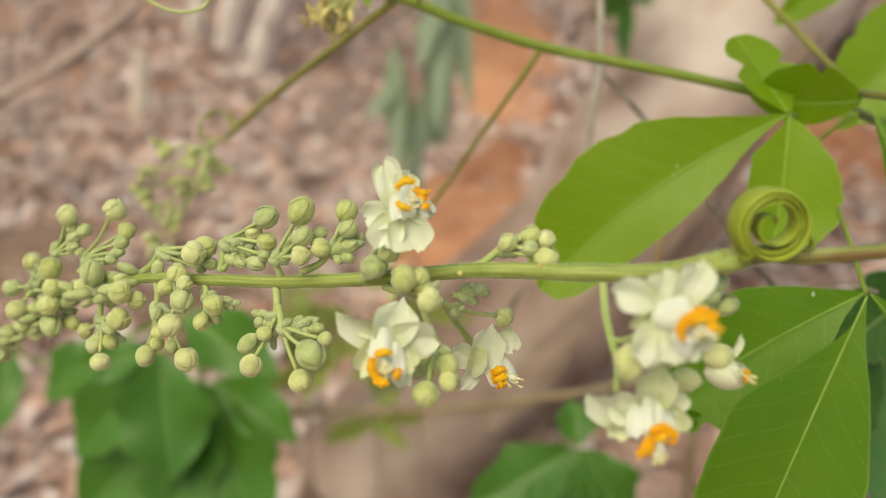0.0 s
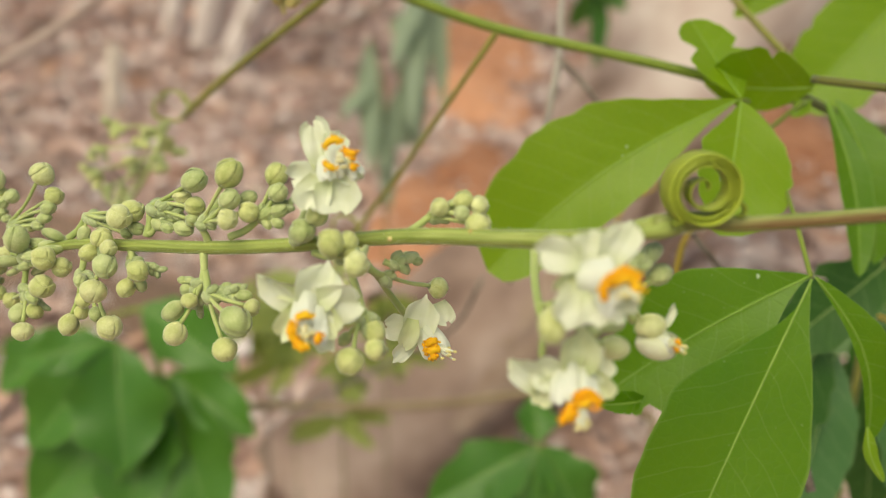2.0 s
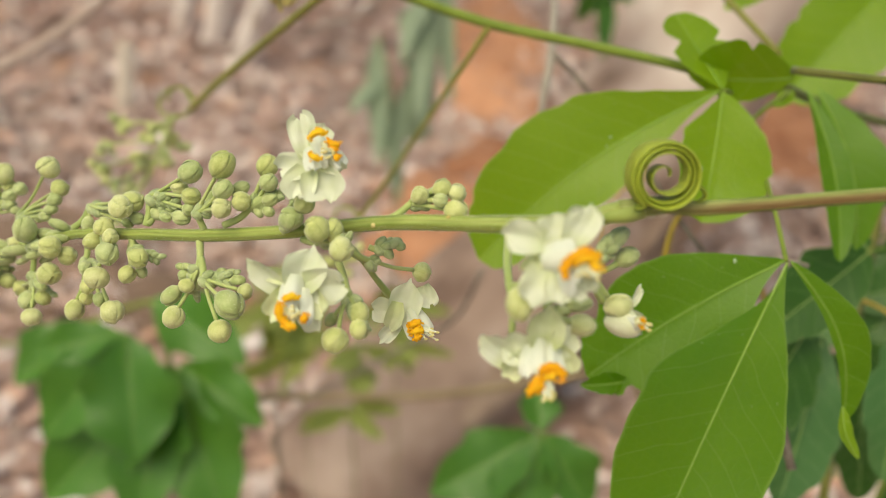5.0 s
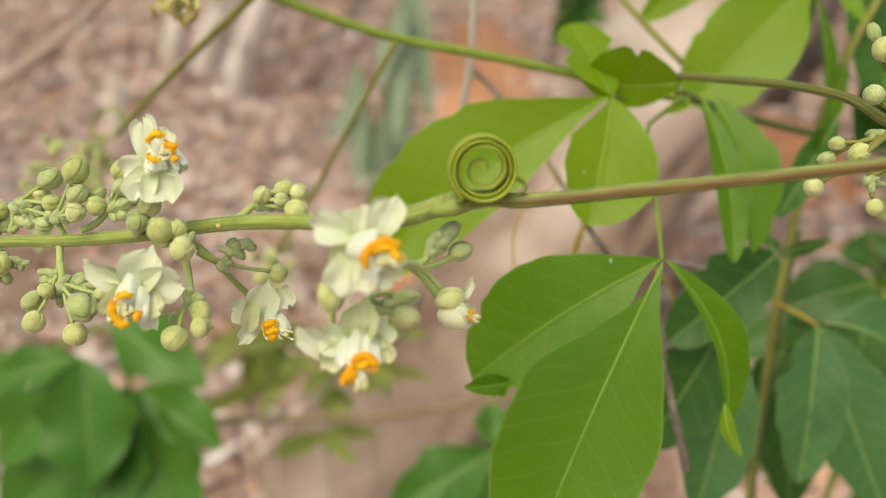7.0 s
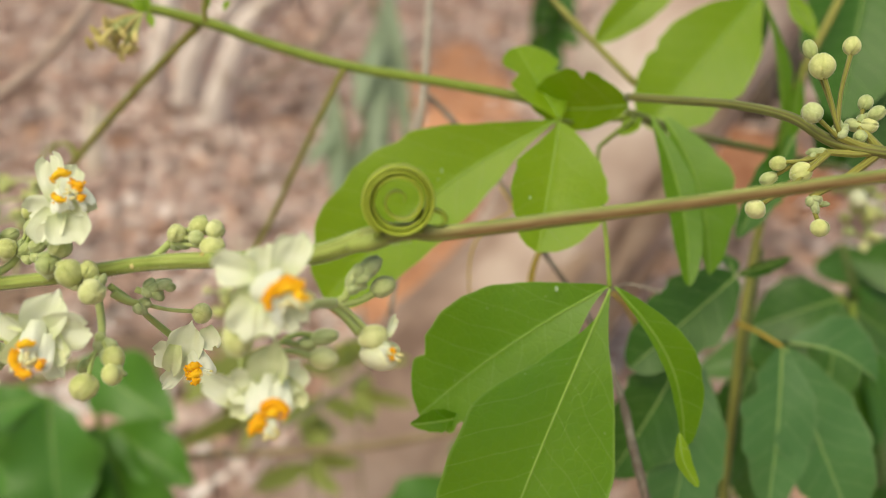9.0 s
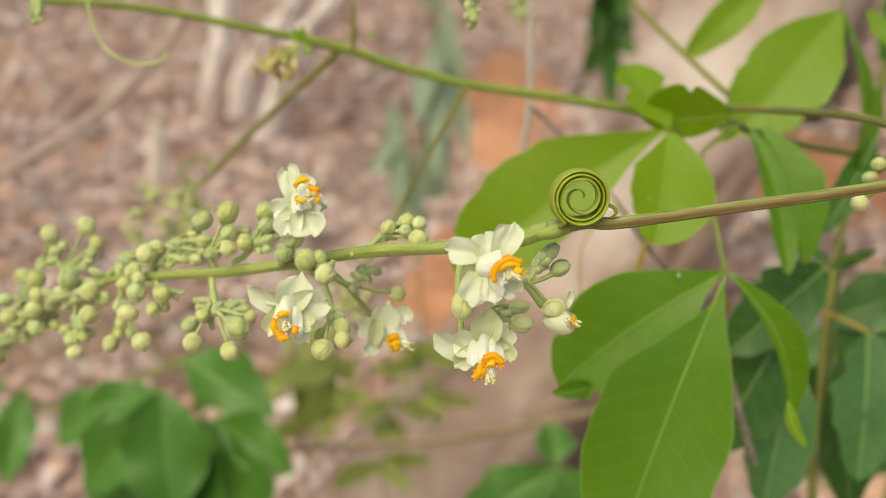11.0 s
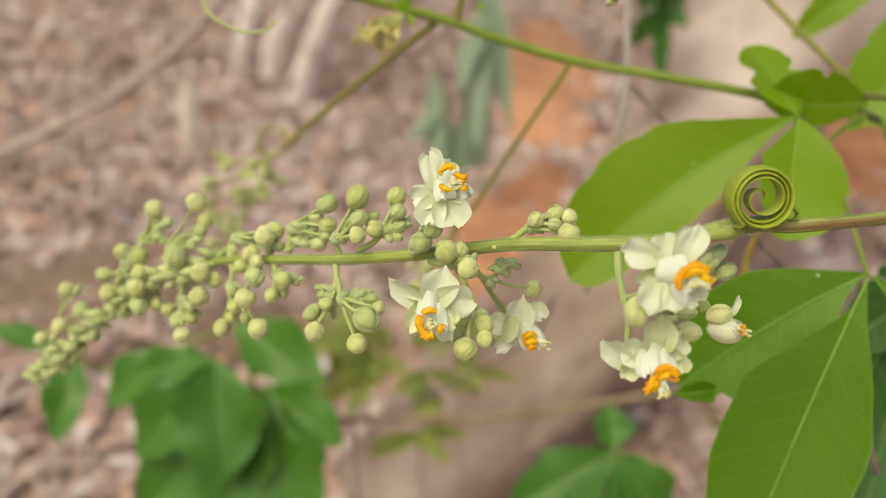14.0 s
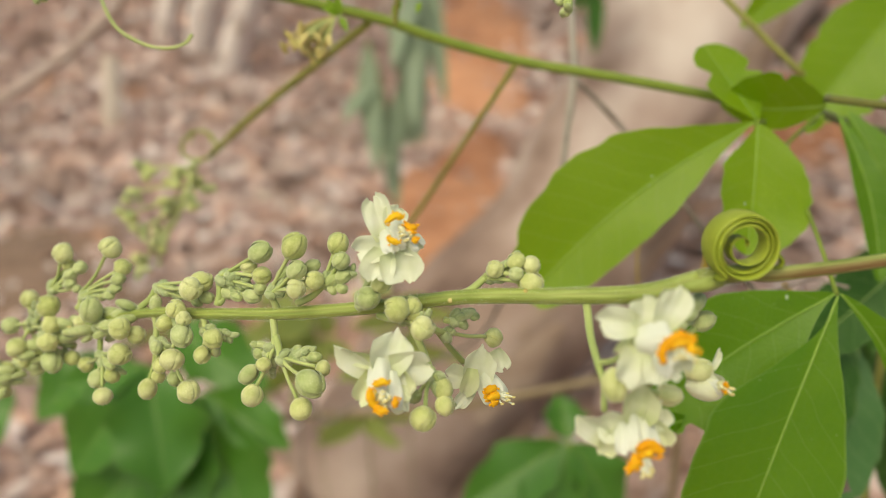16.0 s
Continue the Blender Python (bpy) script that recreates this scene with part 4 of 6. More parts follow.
cyme(raceme, (-8.29, 17.26, -0.48), (-8.23, 17.22, -0.08), [(-7.73, 16.81, 0.70, 0.222), (-7.70, 17.00, 0.45, 0.154), (-7.38, 16.80, 0.38, 0.153), (-7.62, 16.84, 0.23, 0.139), (-7.66, 16.87, 0.05, 0.111), (-7.51, 16.87, -0.06, 0.098)])
cyme(raceme, (-7.46, 16.75, -0.48), (-7.36, 16.69, -0.20), [(-6.43, 16.01, 0.77, 0.239), (-6.23, 16.08, 0.36, 0.187), (-6.32, 16.04, 0.13, 0.146), (-6.41, 16.09, -0.06, 0.120), (-6.59, 16.21, -0.20, 0.107), (-6.82, 16.45, -0.24, 0.095)])
cyme(raceme, (-5.78, 15.70, -0.44), (-5.36, 15.44, -0.03), [(-4.45, 14.58, -0.07, 0.231), (-4.31, 14.79, 0.05, 0.210), (-5.41, 15.47, -0.36, 0.129), (-4.24, 14.85, -0.26, 0.124), (-4.47, 14.99, -0.35, 0.100)])
cyme(raceme, (-4.97, 15.20, -0.51), (-4.84, 14.82, -0.62), [(-4.74, 14.56, -0.43, 0.194), (-4.58, 14.46, -0.61, 0.151), (-5.00, 14.72, -0.69, 0.160), (-4.61, 14.38, -0.92, 0.216), (-4.85, 14.53, -1.36, 0.243)])
cyme(raceme, (-5.45, 15.50, -0.54), (-5.45, 15.50, -1.06), [(-5.36, 15.24, -1.20, 0.127), (-5.29, 15.20, -1.55, 0.152), (-5.62, 15.40, -2.02, 0.192), (-5.42, 15.48, -1.79, 0.142), (-4.96, 15.00, -1.79, 0.150), (-4.62, 14.69, -1.99, 0.233)])
cyme(raceme, (-4.36, 14.83, -0.54), (-4.27, 14.67, -0.84), [(-4.03, 14.32, -0.99, 0.192), (-4.28, 14.47, -1.29, 0.169), (-4.09, 14.66, -1.24, 0.110), (-4.33, 14.90, -0.79, 0.112)])
cyme(raceme, (-3.99, 14.59, -0.40), (-3.94, 14.57, 0.11), [(-3.07, 14.15, 0.55, 0.211), (-3.35, 14.45, 0.30, 0.152), (-3.08, 14.26, 0.12, 0.175), (-3.12, 14.27, -0.11, 0.125)])
cyme(raceme, (-3.95, 14.57, -0.37), (-3.90, 14.65, -0.12), [(-3.80, 14.62, -0.18, 0.128), (-3.60, 14.45, -0.25, 0.095), (-3.31, 14.44, -0.25, 0.152), (-3.78, 14.71, -0.06, 0.116), (-3.54, 14.62, -0.09, 0.096), (-3.43, 14.58, -0.03, 0.089), (-3.60, 14.65, 0.01, 0.077)])
cyme(raceme, (-2.82, 14.17, -0.47), (-2.93, 14.01, -0.17), [(-2.37, 13.60, 0.63, 0.227), (-2.35, 13.60, 0.21, 0.179), (-2.37, 13.60, -0.11, 0.191), (-2.06, 13.69, 0.02, 0.180), (-2.12, 13.91, 0.26, 0.134), (-2.69, 14.22, 0.14, 0.112)])
cyme(raceme, (-2.43, 14.02, -0.39), (-1.90, 13.84, -0.06), [(-1.63, 13.74, 0.64, 0.199), (-1.58, 13.62, 0.34, 0.168), (-1.57, 13.72, 0.05, 0.132), (-1.78, 13.79, -0.00, 0.121), (-1.80, 13.90, 0.15, 0.085), (-1.59, 13.72, -0.15, 0.096), (-1.78, 13.79, -0.16, 0.085)])
cyme(raceme, (-1.32, 13.63, -0.52), (-1.30, 13.42, -0.40), [(-1.09, 13.04, -0.29, 0.207), (-0.86, 12.96, -0.05, 0.183)])
cyme(raceme, (-0.96, 13.49, -0.62), (-0.59, 13.06, -0.66), [(-0.61, 12.67, -0.47, 0.224), (-0.36, 12.78, -0.43, 0.169), (-0.20, 12.52, -0.78, 0.211), (-0.32, 12.86, -0.59, 0.148)])
cyme(raceme, (-2.90, 14.19, -0.66), (-2.91, 14.10, -1.19), [(-3.38, 14.17, -1.64, 0.167), (-3.33, 14.15, -2.02, 0.211), (-3.08, 14.06, -1.46, 0.148), (-3.21, 14.31, -1.29, 0.113), (-3.28, 14.33, -1.13, 0.075), (-3.14, 14.28, -1.13, 0.075)])
cyme(raceme, (-2.86, 14.13, -0.97), (-2.78, 13.95, -1.33), [(-2.18, 13.44, -1.74, 0.260), (-1.99, 13.77, -1.54, 0.157), (-2.40, 13.71, -2.22, 0.217), (-2.47, 14.04, -1.22, 0.086), (-2.30, 13.98, -1.23, 0.086), (-2.16, 13.93, -1.35, 0.098), (-2.56, 14.17, -1.37, 0.074)])
cyme(raceme, (-0.14, 13.20, -0.80), (0.16, 13.49, -0.97), [(1.05, 14.08, -1.17, 0.19)], fill=2)
cyme(raceme, (-0.43, 13.30, -0.74), (-0.08, 12.58, -1.54), [(0.07, 12.63, -1.78, 0.179), (0.09, 12.52, -2.04, 0.166), (-0.37, 12.68, -1.91, 0.101), (-0.26, 12.35, -2.20, 0.219), (-0.11, 12.59, -1.48, 0.089)])
cyme(raceme, (0.25, 13.06, -0.39), (0.88, 12.93, -0.02), [(1.02, 12.78, 0.10, 0.158), (1.37, 12.76, 0.22, 0.152), (1.35, 12.66, 0.02, 0.123), (1.62, 12.77, 0.14, 0.169), (1.60, 12.67, -0.14, 0.190)], 0.06)
cyme(raceme, (0.16, 13.40, -0.74), (0.32, 13.45, -0.74), [(0.43, 13.45, -0.72, 0.09), (0.58, 13.50, -0.67, 0.10), (0.47, 13.50, -0.84, 0.09), (0.69, 13.50, -0.72, 0.085), (0.36, 13.45, -0.65, 0.08)], 0.045, fill=2, young=True)
stalk("pedicel", [(-0.19, 13.22, -0.68), (-0.00, 13.55, -0.91), (0.23, 14.07, -1.28), (0.50, 14.57, -1.66)], [0.06, 0.05, 0.07], PEDICEL, raceme)
stalk("cluster_stalk", [(2.41, 12.33, -0.46), (2.40, 12.19, -0.63), (2.35, 11.80, -0.94), (2.34, 11.31, -1.28), (2.37, 11.10, -1.54), (2.36, 11.10, -1.95)], [0.07, 0.06, 0.05], PEDICEL, raceme)
stalk("pedicel", [(2.34, 11.31, -1.28), (2.53, 11.04, -1.21), (2.76, 10.71, -0.98)], [0.05, 0.045, 0.06], PEDICEL, raceme)
stalk("cluster_stalk", [(3.18, 10.90, -1.16), (3.35, 11.40, -1.07), (3.54, 11.90, -1.07)], [0.07, 0.07, 0.08], PEDICEL, raceme)
stalk("pedicel", [(3.47, 11.85, -1.08), (3.65, 12.00, -1.25), (3.87, 12.20, -1.53)], [0.062, 0.052, 0.07], PEDICEL, raceme)
stalk("pedicel", [(3.58, 11.90, -1.06), (3.76, 12.10, -1.23), (3.96, 12.30, -1.48)], [0.055, 0.045, 0.06], PEDICEL, raceme)
stalk("pedicel", [(3.61, 11.95, -1.11), (3.88, 12.10, -1.05), (4.14, 12.25, -0.93)], [0.05, 0.045, 0.055], PEDICEL, raceme)
bud(raceme, (4.25, 12.25, -0.85), 0.165, turned((0.85, 0, 0.4)), 3, 1.1)
cyme(raceme, (3.59, 11.95, -1.04), (3.74, 12.00, -0.86), [(3.80, 12.00, -0.72, 0.09), (3.89, 12.00, -0.63, 0.11), (3.97, 12.00, -0.71, 0.10), (4.06, 12.10, -0.56, 0.15)], 0.05, fill=2, young=True)
stalk("pedicel", [(2.84, 11.20, -1.69), (3.03, 11.30, -1.72), (3.22, 11.40, -1.79)], [0.05, 0.045, 0.06], PEDICEL, raceme)
stalk("pedicel", [(2.88, 11.50, -1.55), (3.05, 11.60, -1.49), (3.23, 11.70, -1.52)], [0.045, 0.04, 0.055], PEDICEL, raceme)
stalk("pedicel", [(2.86, 11.30, -1.57), (3.03, 11.60, -1.64)], [0.045, 0.05], PEDICEL, raceme)
bud(raceme, (2.42, 10.58, -1.48), 0.205, turned((0, -0.2, -1)), 1, 1.2)
bud(raceme, (3.41, 11.46, -1.84), 0.175, turned((0.95, 0, -0.12)), 4, 1.3)
bud(raceme, (3.40, 11.71, -1.55), 0.13, turned((0.95, 0, 0.1)), 3, 1.55)
bud(raceme, (3.13, 11.70, -1.66), 0.11, turned((0.95, 0, 0.0)), 3, 1.4)
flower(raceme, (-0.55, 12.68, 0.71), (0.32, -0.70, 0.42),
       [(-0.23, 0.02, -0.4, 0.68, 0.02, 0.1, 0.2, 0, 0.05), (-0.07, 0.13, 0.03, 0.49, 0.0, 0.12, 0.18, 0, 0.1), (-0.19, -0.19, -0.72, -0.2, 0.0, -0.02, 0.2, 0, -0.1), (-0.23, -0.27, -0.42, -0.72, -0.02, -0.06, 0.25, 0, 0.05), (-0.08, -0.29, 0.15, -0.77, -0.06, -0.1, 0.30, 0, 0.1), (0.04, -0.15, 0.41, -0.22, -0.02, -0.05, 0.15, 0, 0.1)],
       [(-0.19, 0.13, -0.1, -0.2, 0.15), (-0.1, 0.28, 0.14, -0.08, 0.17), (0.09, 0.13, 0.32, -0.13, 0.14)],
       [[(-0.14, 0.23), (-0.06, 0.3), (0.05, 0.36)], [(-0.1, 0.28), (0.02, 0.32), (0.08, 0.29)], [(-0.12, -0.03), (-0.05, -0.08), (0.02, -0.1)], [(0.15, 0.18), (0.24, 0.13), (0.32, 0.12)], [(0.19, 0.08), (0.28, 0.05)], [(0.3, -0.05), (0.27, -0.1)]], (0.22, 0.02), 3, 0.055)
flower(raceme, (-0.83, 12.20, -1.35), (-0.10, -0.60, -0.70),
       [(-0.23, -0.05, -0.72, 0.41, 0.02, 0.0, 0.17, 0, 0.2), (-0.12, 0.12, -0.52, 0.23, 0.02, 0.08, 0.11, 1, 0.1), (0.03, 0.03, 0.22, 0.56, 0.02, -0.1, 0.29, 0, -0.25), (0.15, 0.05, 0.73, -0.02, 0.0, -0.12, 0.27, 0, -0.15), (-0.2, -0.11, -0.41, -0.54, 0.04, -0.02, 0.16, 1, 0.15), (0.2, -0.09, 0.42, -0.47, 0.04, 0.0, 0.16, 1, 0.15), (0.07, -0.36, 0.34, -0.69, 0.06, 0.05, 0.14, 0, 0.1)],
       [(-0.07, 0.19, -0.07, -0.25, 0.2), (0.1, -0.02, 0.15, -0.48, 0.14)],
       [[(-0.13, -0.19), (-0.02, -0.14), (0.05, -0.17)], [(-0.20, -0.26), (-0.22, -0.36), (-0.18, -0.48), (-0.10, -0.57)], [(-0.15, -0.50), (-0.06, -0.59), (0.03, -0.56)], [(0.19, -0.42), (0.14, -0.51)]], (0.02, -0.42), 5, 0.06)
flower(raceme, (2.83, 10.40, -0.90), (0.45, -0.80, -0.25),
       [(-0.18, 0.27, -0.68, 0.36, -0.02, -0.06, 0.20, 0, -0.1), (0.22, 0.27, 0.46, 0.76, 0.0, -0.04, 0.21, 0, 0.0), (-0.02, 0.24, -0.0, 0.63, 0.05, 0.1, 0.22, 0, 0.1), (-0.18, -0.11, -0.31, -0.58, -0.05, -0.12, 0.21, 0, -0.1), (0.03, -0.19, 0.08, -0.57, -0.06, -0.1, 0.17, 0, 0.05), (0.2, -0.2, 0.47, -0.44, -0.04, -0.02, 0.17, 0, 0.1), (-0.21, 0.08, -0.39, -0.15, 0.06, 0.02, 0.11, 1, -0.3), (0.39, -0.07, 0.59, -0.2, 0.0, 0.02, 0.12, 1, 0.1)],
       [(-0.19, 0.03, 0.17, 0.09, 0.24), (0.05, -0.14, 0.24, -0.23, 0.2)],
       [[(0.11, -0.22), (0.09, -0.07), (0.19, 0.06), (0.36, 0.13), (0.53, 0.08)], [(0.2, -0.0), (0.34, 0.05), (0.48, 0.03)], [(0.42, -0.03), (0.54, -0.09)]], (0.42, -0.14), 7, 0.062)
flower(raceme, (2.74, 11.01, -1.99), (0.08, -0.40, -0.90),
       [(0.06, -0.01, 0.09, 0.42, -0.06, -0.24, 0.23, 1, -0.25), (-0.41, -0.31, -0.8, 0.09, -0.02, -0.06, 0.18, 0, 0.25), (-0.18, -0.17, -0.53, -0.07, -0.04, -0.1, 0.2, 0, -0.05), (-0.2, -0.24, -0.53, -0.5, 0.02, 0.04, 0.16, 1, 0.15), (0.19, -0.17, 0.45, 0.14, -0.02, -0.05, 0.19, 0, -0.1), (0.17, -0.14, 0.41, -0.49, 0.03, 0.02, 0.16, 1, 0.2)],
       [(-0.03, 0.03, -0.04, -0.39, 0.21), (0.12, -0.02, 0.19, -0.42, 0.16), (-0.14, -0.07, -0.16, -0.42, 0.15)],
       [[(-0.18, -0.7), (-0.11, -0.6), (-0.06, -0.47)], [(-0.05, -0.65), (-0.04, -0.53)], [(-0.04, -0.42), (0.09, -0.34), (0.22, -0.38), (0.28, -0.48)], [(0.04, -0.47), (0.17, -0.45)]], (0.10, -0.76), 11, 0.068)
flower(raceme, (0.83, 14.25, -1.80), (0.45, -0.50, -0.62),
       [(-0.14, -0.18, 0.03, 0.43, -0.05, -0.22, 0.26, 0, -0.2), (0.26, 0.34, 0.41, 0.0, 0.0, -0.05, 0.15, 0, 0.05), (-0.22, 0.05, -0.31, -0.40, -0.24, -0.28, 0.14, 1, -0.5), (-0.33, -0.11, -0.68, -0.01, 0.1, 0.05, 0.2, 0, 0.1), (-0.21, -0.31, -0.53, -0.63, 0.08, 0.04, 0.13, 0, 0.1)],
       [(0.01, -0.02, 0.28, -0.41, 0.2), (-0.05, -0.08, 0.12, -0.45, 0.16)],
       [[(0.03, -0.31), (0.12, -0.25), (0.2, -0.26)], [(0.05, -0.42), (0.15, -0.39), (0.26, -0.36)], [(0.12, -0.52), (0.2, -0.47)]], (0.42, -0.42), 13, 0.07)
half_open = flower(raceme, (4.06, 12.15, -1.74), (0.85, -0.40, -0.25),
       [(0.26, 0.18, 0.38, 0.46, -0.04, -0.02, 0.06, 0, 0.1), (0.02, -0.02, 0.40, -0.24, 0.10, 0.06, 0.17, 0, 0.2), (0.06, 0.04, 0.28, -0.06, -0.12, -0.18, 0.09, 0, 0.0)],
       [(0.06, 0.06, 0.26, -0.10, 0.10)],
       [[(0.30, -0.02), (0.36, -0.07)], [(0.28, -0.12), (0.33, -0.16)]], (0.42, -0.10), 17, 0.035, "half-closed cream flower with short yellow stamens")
link("sepal", bud_mesh("sepal", BUD_CREAM, 63, 1.1), half_open, at((4.16, 12.08, -1.88)), frame_of(turned((0.9, -0.25, -0.25)), (0.3, 1.0, 0.2)), (0.165 * CM, 0.185 * CM, 0.27 * CM), "cupped cream sepal")
bud(raceme, (4.09, 12.10, -1.60), 0.20, turned((0.9, 0, 0.3)), 1, 1.15)
# fine white hairs on the raceme's stem
def hairs(parent, points, radius, count, seed):
    line = smooth_line([at(p) for p in points], 6)
    rnd = random.Random(seed)
    verts, faces = [], []
    for i in range(count):
        k = rnd.random() * (len(line) - 1.001)
        a = int(k)
        p, t = line[a].lerp(line[a + 1], k - a), (line[a + 1] - line[a]).normalized()
        side = t.orthogonal().normalized()
        side.rotate(Matrix.Rotation(rnd.uniform(0, 6.28), 3, t))
        r = radius[0] + (radius[1] - radius[0]) * k / (len(line) - 1)
        root, end = p + side * r * CM * 0.95, p + side * (r + rnd.uniform(0.02, 0.05)) * CM + t * rnd.gauss(0, 0.012) * CM
        w = t * 0.0016 * CM
        n0 = len(verts)
        verts += [root - w, root + w, end]
        faces.append((n0, n0 + 1, n0 + 2))
    mesh = bpy.data.meshes.new("stem_hairs")
    mesh.from_pydata(verts, [], faces)
    mesh.materials.append(FILAMENT)
    link("stem_hairs", mesh, parent, Vector((0, 0, 0)), label="fine white hairs on the stem", kind="stuff")


hairs(raceme, [(-5.94, 15.80, -0.58), (-4.11, 14.67, -0.56), (-2.70, 14.12, -0.57), (-1.14, 13.56, -0.49), (0.54, 12.95, -0.34), (2.19, 12.36, -0.36), (3.26, 11.98, -0.34), (4.04, 11.70, -0.15), (4.67, 11.61, -0.07)], (0.10, 0.155), 5000, 9)

# ---- leaves ----
def leaf(name, base, label, group="leaves on the vine", category="leaf"):
    return thing(name, at(base), label, category, group)


BRIGHT = "bright yellow-green three-part leaf with pale veins on the vine"
leaf_a = leaf("vine_leaf", (8.38, 19.80, 3.26), BRIGHT)
leaflet(leaf_a, (8.35, 19.80, 3.24), (2.40, 20.20, -1.02), (0.1, -1, 0.15), 1.05, 1.72, LEAF_YOUNG, waist=(0.9, 0.7), belly=1.45, blunt=0.38, bow=0.3, sway=0.41, notches=((0.90, 1, 0.18, 0.03),), seed=1)
leaflet(leaf_a, (8.40, 19.80, 3.21), (7.60, 18.60, -0.01), (0.15, -1, 0.3), 1.42, 0.94, LEAF_YOUNG, waist=(0.3, 0.8), belly=1.2, blunt=0.50, bow=0.2, notches=((0.62, -1, 0.14, 0.05), (0.85, 1, 0.2, 0.06)), seed=2)
leaflet(leaf_a, (8.43, 19.90, 3.31), (7.58, 21.40, 5.36), (0.25, -1, -0.1), 0.80, 0.85, LEAF_YOUNG, belly=1.15, blunt=0.5, bow=-0.3, notches=((0.55, 1, 0.35, 0.10), (0.6, -1, 0.4, 0.12)), seed=3)
leaflet(leaf_a, (10.15, 19.80, 3.59), (7.76, 20.60, 3.63), (0.1, -0.75, -0.6), 0.56, 1.27, LEAF_YOUNG, belly=0.85, blunt=0.6, bow=0.4, notches=((0.4, 1, 0.25, 0.05),), seed=4)
stalk("petiole", [(8.42, 19.85, 3.26), (9.00, 20.60, 3.36), (9.80, 21.20, 3.50), (10.60, 21.50, 3.66)], [0.045, 0.05, 0.055, 0.07], VINE, leaf_a)

leaf_r = leaf("vine_leaf", (10.97, 21.60, 3.70), "drooping twisted bright green leaf on the vine")
leaflet(leaf_r, (11.06, 21.00, 3.56), (11.60, 20.00, -0.94), (0.1, -1, 0.1), 0.42, 0.42, LEAF_MID, belly=1.2, blunt=0.5, bow=0.2, sway=-0.25, twist=-0.1, fold=0.25, seed=5)
leaflet(leaf_r, (11.55, 21.40, 3.60), (12.35, 20.60, -0.62), (-0.1, -1, 0.1), 0.85, 0.40, LEAF_MID, belly=0.95, blunt=0.6, bow=0.4, sway=-0.30, teeth=0.16, seed=6)
leaflet(leaf_r, (10.97, 21.60, 3.67), (10.18, 21.00, 3.06), (0.1, -1, 0.3), 0.22, 0.22, LEAF_YOUNG, seed=7)

leaf_b = leaf("vine_leaf", (8.81, 17.00, -0.93), BRIGHT)
leaflet(leaf_b, (8.78, 17.00, -0.93), (4.67, 17.50, -3.56), (0.1, -1, 0.2), 1.35, 1.40, LEAF_MID, waist=(0.9, 0.4), belly=1.35, blunt=0.5, bow=0.3, sway=0.15, notches=((0.82, 1, 0.3, 0.05), (0.86, -1, 0.55, 0.06), (0.95, -1, 0.3, 0.03)), seed=8)
leaflet(leaf_b, (8.81, 16.95, -0.98), (5.62, 16.20, -7.60), (0.05, -1, 0.15), 1.60, 1.72, LEAF_MID, rib=0.026, waist=(0.65, 1.3), belly=1.3, blunt=0.65, bow=0.3, fold=0.10, sway=0.1, seed=9)
leaflet(leaf_b, (8.93, 17.05, -0.94), (10.44, 17.40, -4.55), (-0.2, -1, 0.15), 0.56, 0.16, LEAF_MID, belly=1.1, blunt=0.5, bow=0.35, sway=-0.42, twist=-0.1, seed=10)
leaflet(leaf_b, (10.26, 17.38, -4.10), (10.52, 17.45, -5.22), (0.2, -1, 0.1), 0.20, 0.22, LEAF_YOUNG, rib=0.015, belly=0.9, blunt=0.5, bow=-0.2, sway=0.12, twist=0.4, seed=11)
leaflet(leaf_b, (5.60, 17.50, -3.60), (4.55, 17.30, -3.75), (0.1, -1, -0.2), 0.22, 0.30, LEAF_MID, rib=0.02, bow=0.2, teeth=0.16, seed=12)
stalk("petiole", [(8.81, 17.00, -0.93), (9.06, 18.20, 0.20), (9.33, 19.80, 1.71), (9.56, 20.75, 2.62), (9.80, 21.00, 2.90), (10.69, 21.30, 3.55)], [0.055, 0.05, 0.05, 0.07], VINE, leaf_b)

leaf_c = leaf("vine_leaf", (15.70, 24.60, 8.06), BRIGHT)
leaflet(leaf_c, (15.70, 24.60, 8.06), (11.90, 24.30, 3.99), (0.0, -1, 0.3), 1.55, 1.45, LEAF_YOUNG, waist=0.5, belly=1.15, blunt=0.42, bow=0.2, notches=((0.62, 1, 0.12, 0.05), (0.70, -1, 0.12, 0.06)), seed=13)
leaflet(leaf_c, (14.33, 27.00, 10.23), (11.12, 27.00, 7.50), (0.2, -1, 0.1), 0.72, 0.68, LEAF_YOUNG, belly=0.9, blunt=0.6, bow=0.4, seed=14)
leaflet(leaf_c, (15.87, 24.60, 7.92), (16.02, 24.20, 2.50), (0.8, -1, 0.1), 0.60, 0.55, LEAF_MID, belly=1.0, blunt=0.55, bow=0.3, sway=-0.5, twist=0.3, seed=15)
leaflet(leaf_c, (15.95, 24.80, 8.20), (16.40, 26.50, 6.40), (0.7, -1, 0.2), 0.5, 0.5, LEAF_OLD_SHADED, teeth=0.16, seed=16)
leaflet(leaf_c, (16.55, 24.40, 8.04), (17.29, 24.20, 6.53), (-0.4, -1, 0.2), 0.28, 0.32, LEAF_YOUNG, seed=17)
stalk("petiole", [(15.70, 24.60, 8.06), (16.10, 24.70, 9.00), (16.50, 24.80, 10.20)], [0.05, 0.06, 0.07], VINE, leaf_c)

